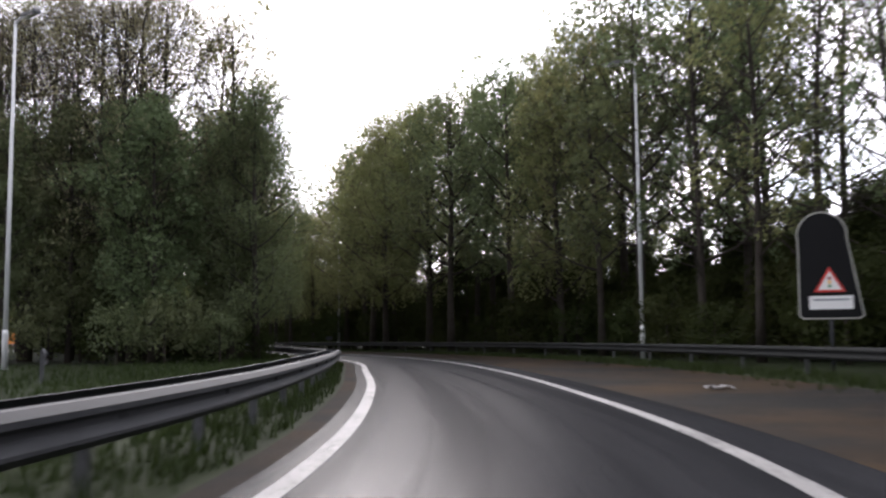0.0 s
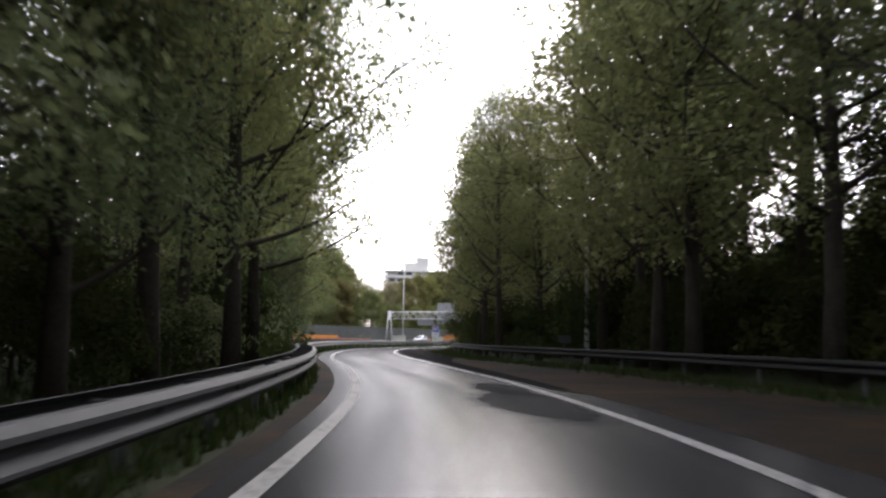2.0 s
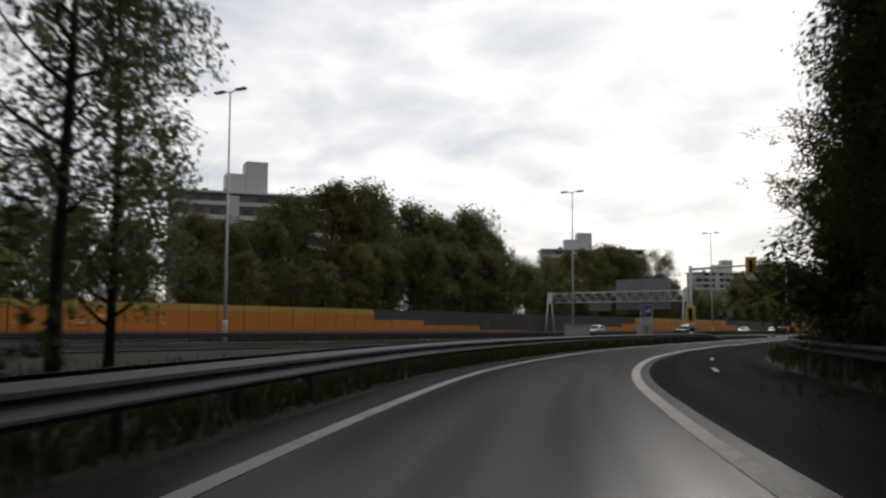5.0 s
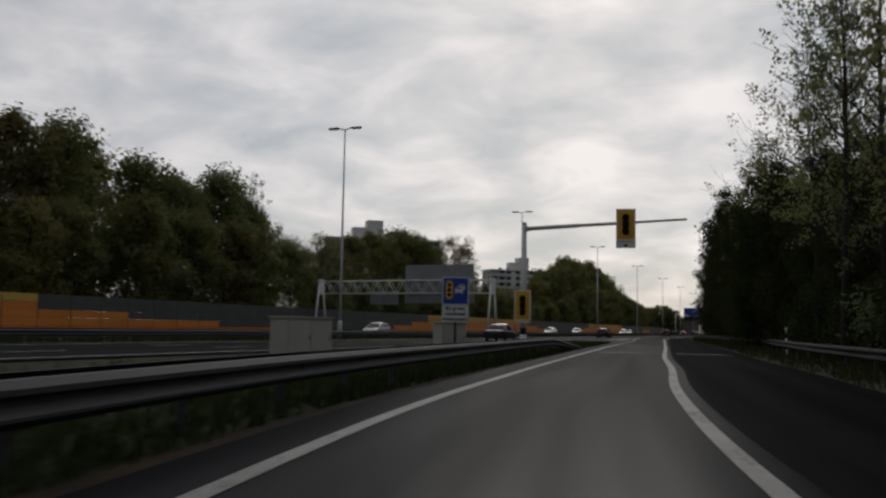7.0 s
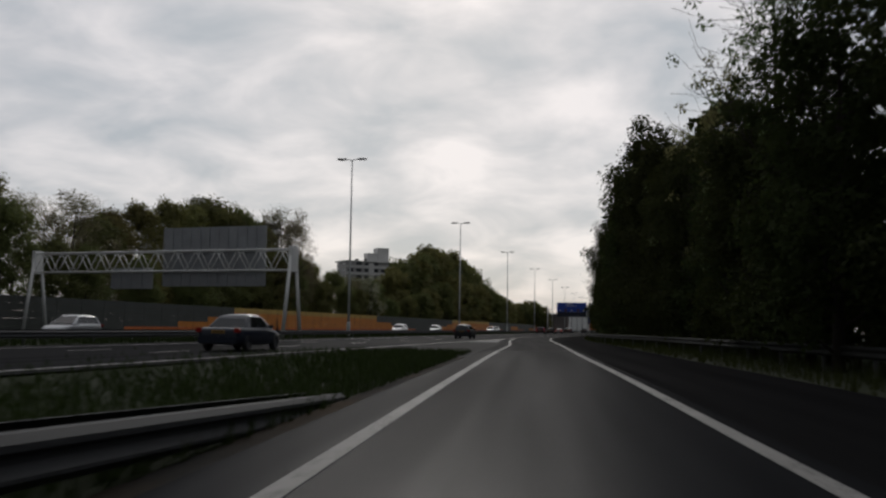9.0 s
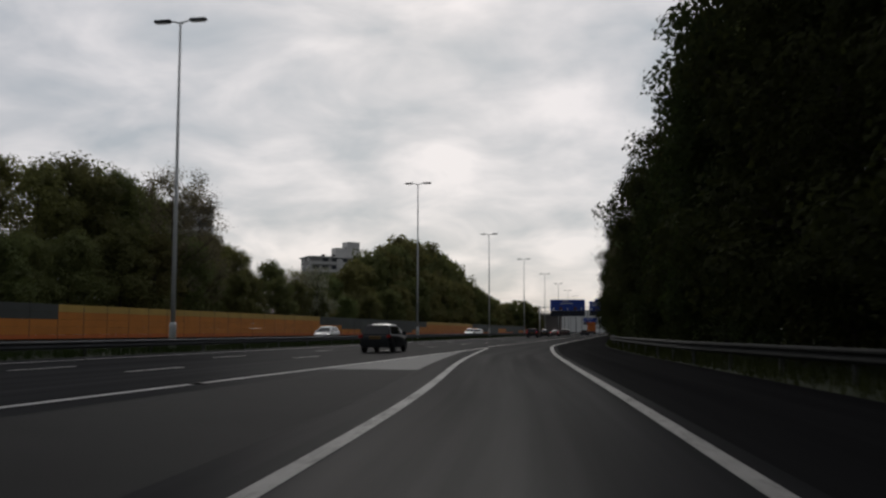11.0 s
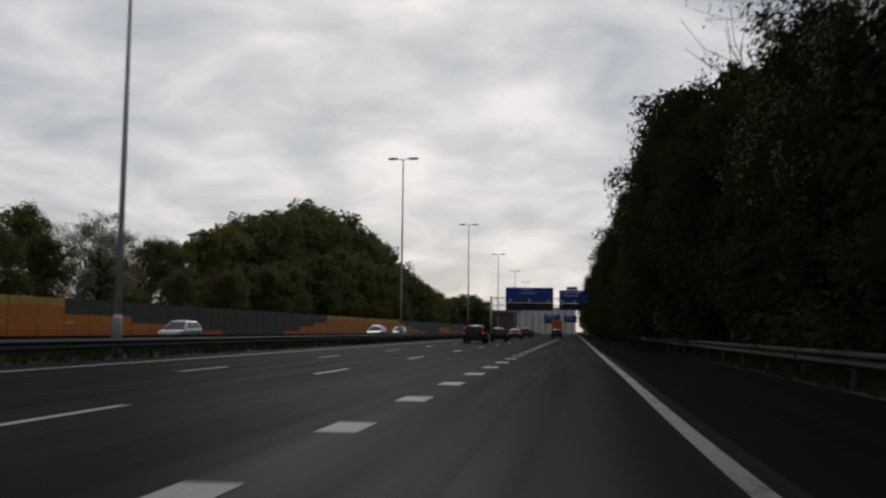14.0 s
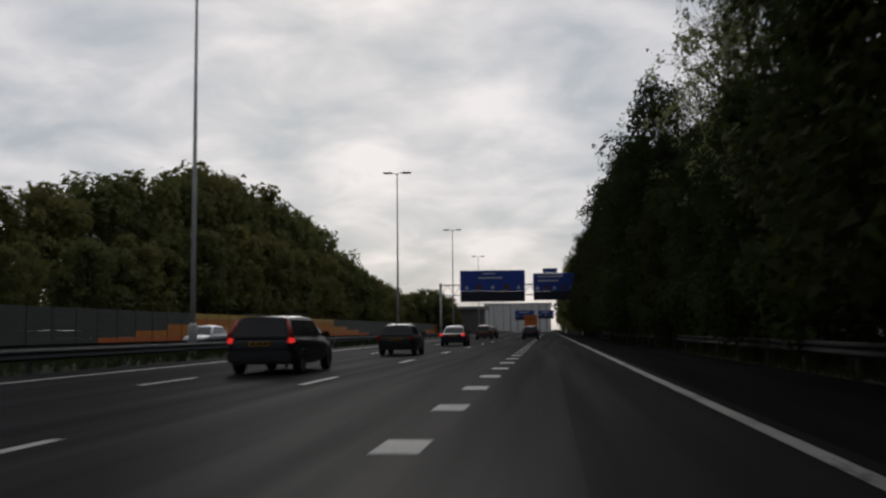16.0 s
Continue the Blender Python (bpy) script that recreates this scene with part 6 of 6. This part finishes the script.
for k in range(26):
    yy = 64 + 9.2 * k
    tree(("sparse_a", "sparse_b", "near_c" if 142 < yy < 246 else "sparse_b")[k % 3], float(edge_x(yy)) + (8.5 if yy < 98 else 4.8 if yy < 128 else 6.2), yy, (11.0 if yy < 80 else 15.2 if yy < 98 else 16.0 if yy < 128 else 15.0 if yy < 142 else 13.0 if 200 < yy < 240 else 17.5) * rng.uniform(0.92, 1.06), 0.95)
tree("lace", -18.6, 214.0, 16.6, 0.9)
tree("sparse_b", -20.6, 262.0, 15.5, 0.85)
tree("sparse_a", -20.4, 271.0, 15.5, 0.85)
tree("sparse_a", -18.8, 259.0, 16.5, 1.0)
tree("sparse_b", -18.6, 268.0, 17.5, 1.05)
tree("sparse_a", -18.6, 277.0, 17.0, 1.0)
tree("sparse_a", -18.6, 304.0, 18.0, 1.1)
tree("sparse_b", -18.0, 318.0, 19.0, 1.15)

# trees behind the noise barrier: their tops rise and fall along it
def top_far(y):
    return lerp(y, (-80, 15), (40, 15.5), (60, 16.2), (84, 16.2), (91, 18), (97, 22.5), (112, 25), (124, 24.5), (148, 23.5), (154, 20), (160, 17.5), (170, 16.5), (178, 15.5), (190, 17.5), (206, 21.5), (222, 24), (234, 24), (240, 20), (246, 17.5), (262, 16.5), (275, 15.5), (310, 14.5),
                (330, 17.5), (350, 21), (380, 29.5), (420, 31), (465, 31.5), (500, 25.5), (540, 19), (580, 16.5), (700, 15))


rng.seed(24)
y = -60.0
while y < 640:
    for row, (xx, f) in enumerate(((-76.5, 0.60), (-86.0, 0.96))):
        yy = y + rng.uniform(-2, 2)
        h = float(top_far(yy)) * f * rng.uniform(0.9, 1.03)
        bare = row == 1 and (157 < yy < 174 or 280 < yy < 312)
        kd = "spring" if bare else rng.choice(("far_a", "far_a", "far_b") if yy < 330 else ("dist_a", "dist_b"))
        tree(kd, xx + rng.uniform(-1.8, 1.8), yy, h, (1.0 if h < 17 else 0.86) * rng.uniform(0.95, 1.2), "trees behind the barrier", far=yy > 330)
    y += 7.5 if y < 420 else 11.0
tree("spring", -75, 222, 21.5, 0.95, "trees behind the barrier")
tree("spring", -76, 231, 20.0, 0.9, "trees behind the barrier")
tree("sparse_a", -84, 151, 23.5, 0.8, "trees behind the barrier")
tree("spring", -80, 168, 16.5, 1.1, "trees behind the barrier")
tree("blossom", -74.5, 277, 13.0, 1.1, "trees behind the barrier")

for (xx, yy, h) in ((-89, 570, 16.5), (-84, 578, 16.5), (-80, 566, 14.5), (-76.5, 585, 15.8), (-73, 574, 14.6), (-70.5, 590, 16.4), (-67.5, 582, 14.6), (-65.2, 592, 14.2), (-63.2, 588, 11.0)):
    tree(rng.choice(("dist_a", "dist_b")), xx, yy, h, 1.15, "trees behind the barrier", far=True)

tree_belt()

# ---- grass tufts beside the ramp ----


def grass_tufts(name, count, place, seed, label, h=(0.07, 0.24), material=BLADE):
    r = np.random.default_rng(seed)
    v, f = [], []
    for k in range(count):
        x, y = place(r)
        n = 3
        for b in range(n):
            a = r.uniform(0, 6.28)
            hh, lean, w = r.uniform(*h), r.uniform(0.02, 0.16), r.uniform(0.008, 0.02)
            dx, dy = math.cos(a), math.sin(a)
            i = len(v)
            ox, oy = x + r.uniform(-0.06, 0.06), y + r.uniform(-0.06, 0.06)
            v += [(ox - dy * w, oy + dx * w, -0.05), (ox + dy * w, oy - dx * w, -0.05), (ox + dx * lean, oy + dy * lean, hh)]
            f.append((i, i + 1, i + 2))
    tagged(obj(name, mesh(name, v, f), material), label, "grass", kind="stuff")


def left_verge(r):
    y = r.uniform(-98, 108)
    c = float(cos_at(x_left, y))
    lim = 10.0 if y > -66 else 14.0
    return float(x_left(y)) - c * (float(lerp(y, (-55, 0.75), (-30, 1.0))) + abs(r.normal(0, 0.33)) * lim), y


def right_verge(r):
    y = r.uniform(-98, 8)
    return float(x_rail_right(y)) + float(cos_at(x_right, y)) * r.normal(-0.6, 0.7), y


grass_tufts("grass", 34000, left_verge, 5, "rough green grass on the verge left of the ramp")
grass_tufts("grass", 6000, right_verge, 6, "rough grass along the guard rail before the wood")


def median(r):
    return r.uniform(-47.0, -40.6), r.uniform(40, 340)


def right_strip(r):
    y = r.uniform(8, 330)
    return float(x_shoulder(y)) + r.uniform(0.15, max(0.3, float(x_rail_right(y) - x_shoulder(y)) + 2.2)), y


grass_tufts("grass", 15000, median, 8, "dark rough grass on the motorway median", (0.15, 0.42))
# Rough grass in the shaded leaf colour: the wood's shade is painted in.
grass_tufts("weeds", 9000, right_strip, 9, "rough grass under the guard rail by the wood, shade-coloured", (0.15, 0.45), LEAF_SHADED)

# a scrap of litter on the dirt verge
th = thing("litter", "crumpled pale paper scrap on the dirt verge", "litter", at=pose(41.35, -85.27, -0.02, 0, 0, 35))
bm = bmesh.new()
bmesh.ops.create_grid(bm, x_segments=6, y_segments=4, size=0.5)
crumple = random.Random(3)
for v in bm.verts:
    v.co = Vector((v.co.x * 0.55, v.co.y * 0.3, 0.02 + crumple.uniform(0, 0.07)))
bmesh.ops.solidify(bm, geom=bm.faces[:], thickness=0.006)
part("paper", bm, PAINT_WORN, th)
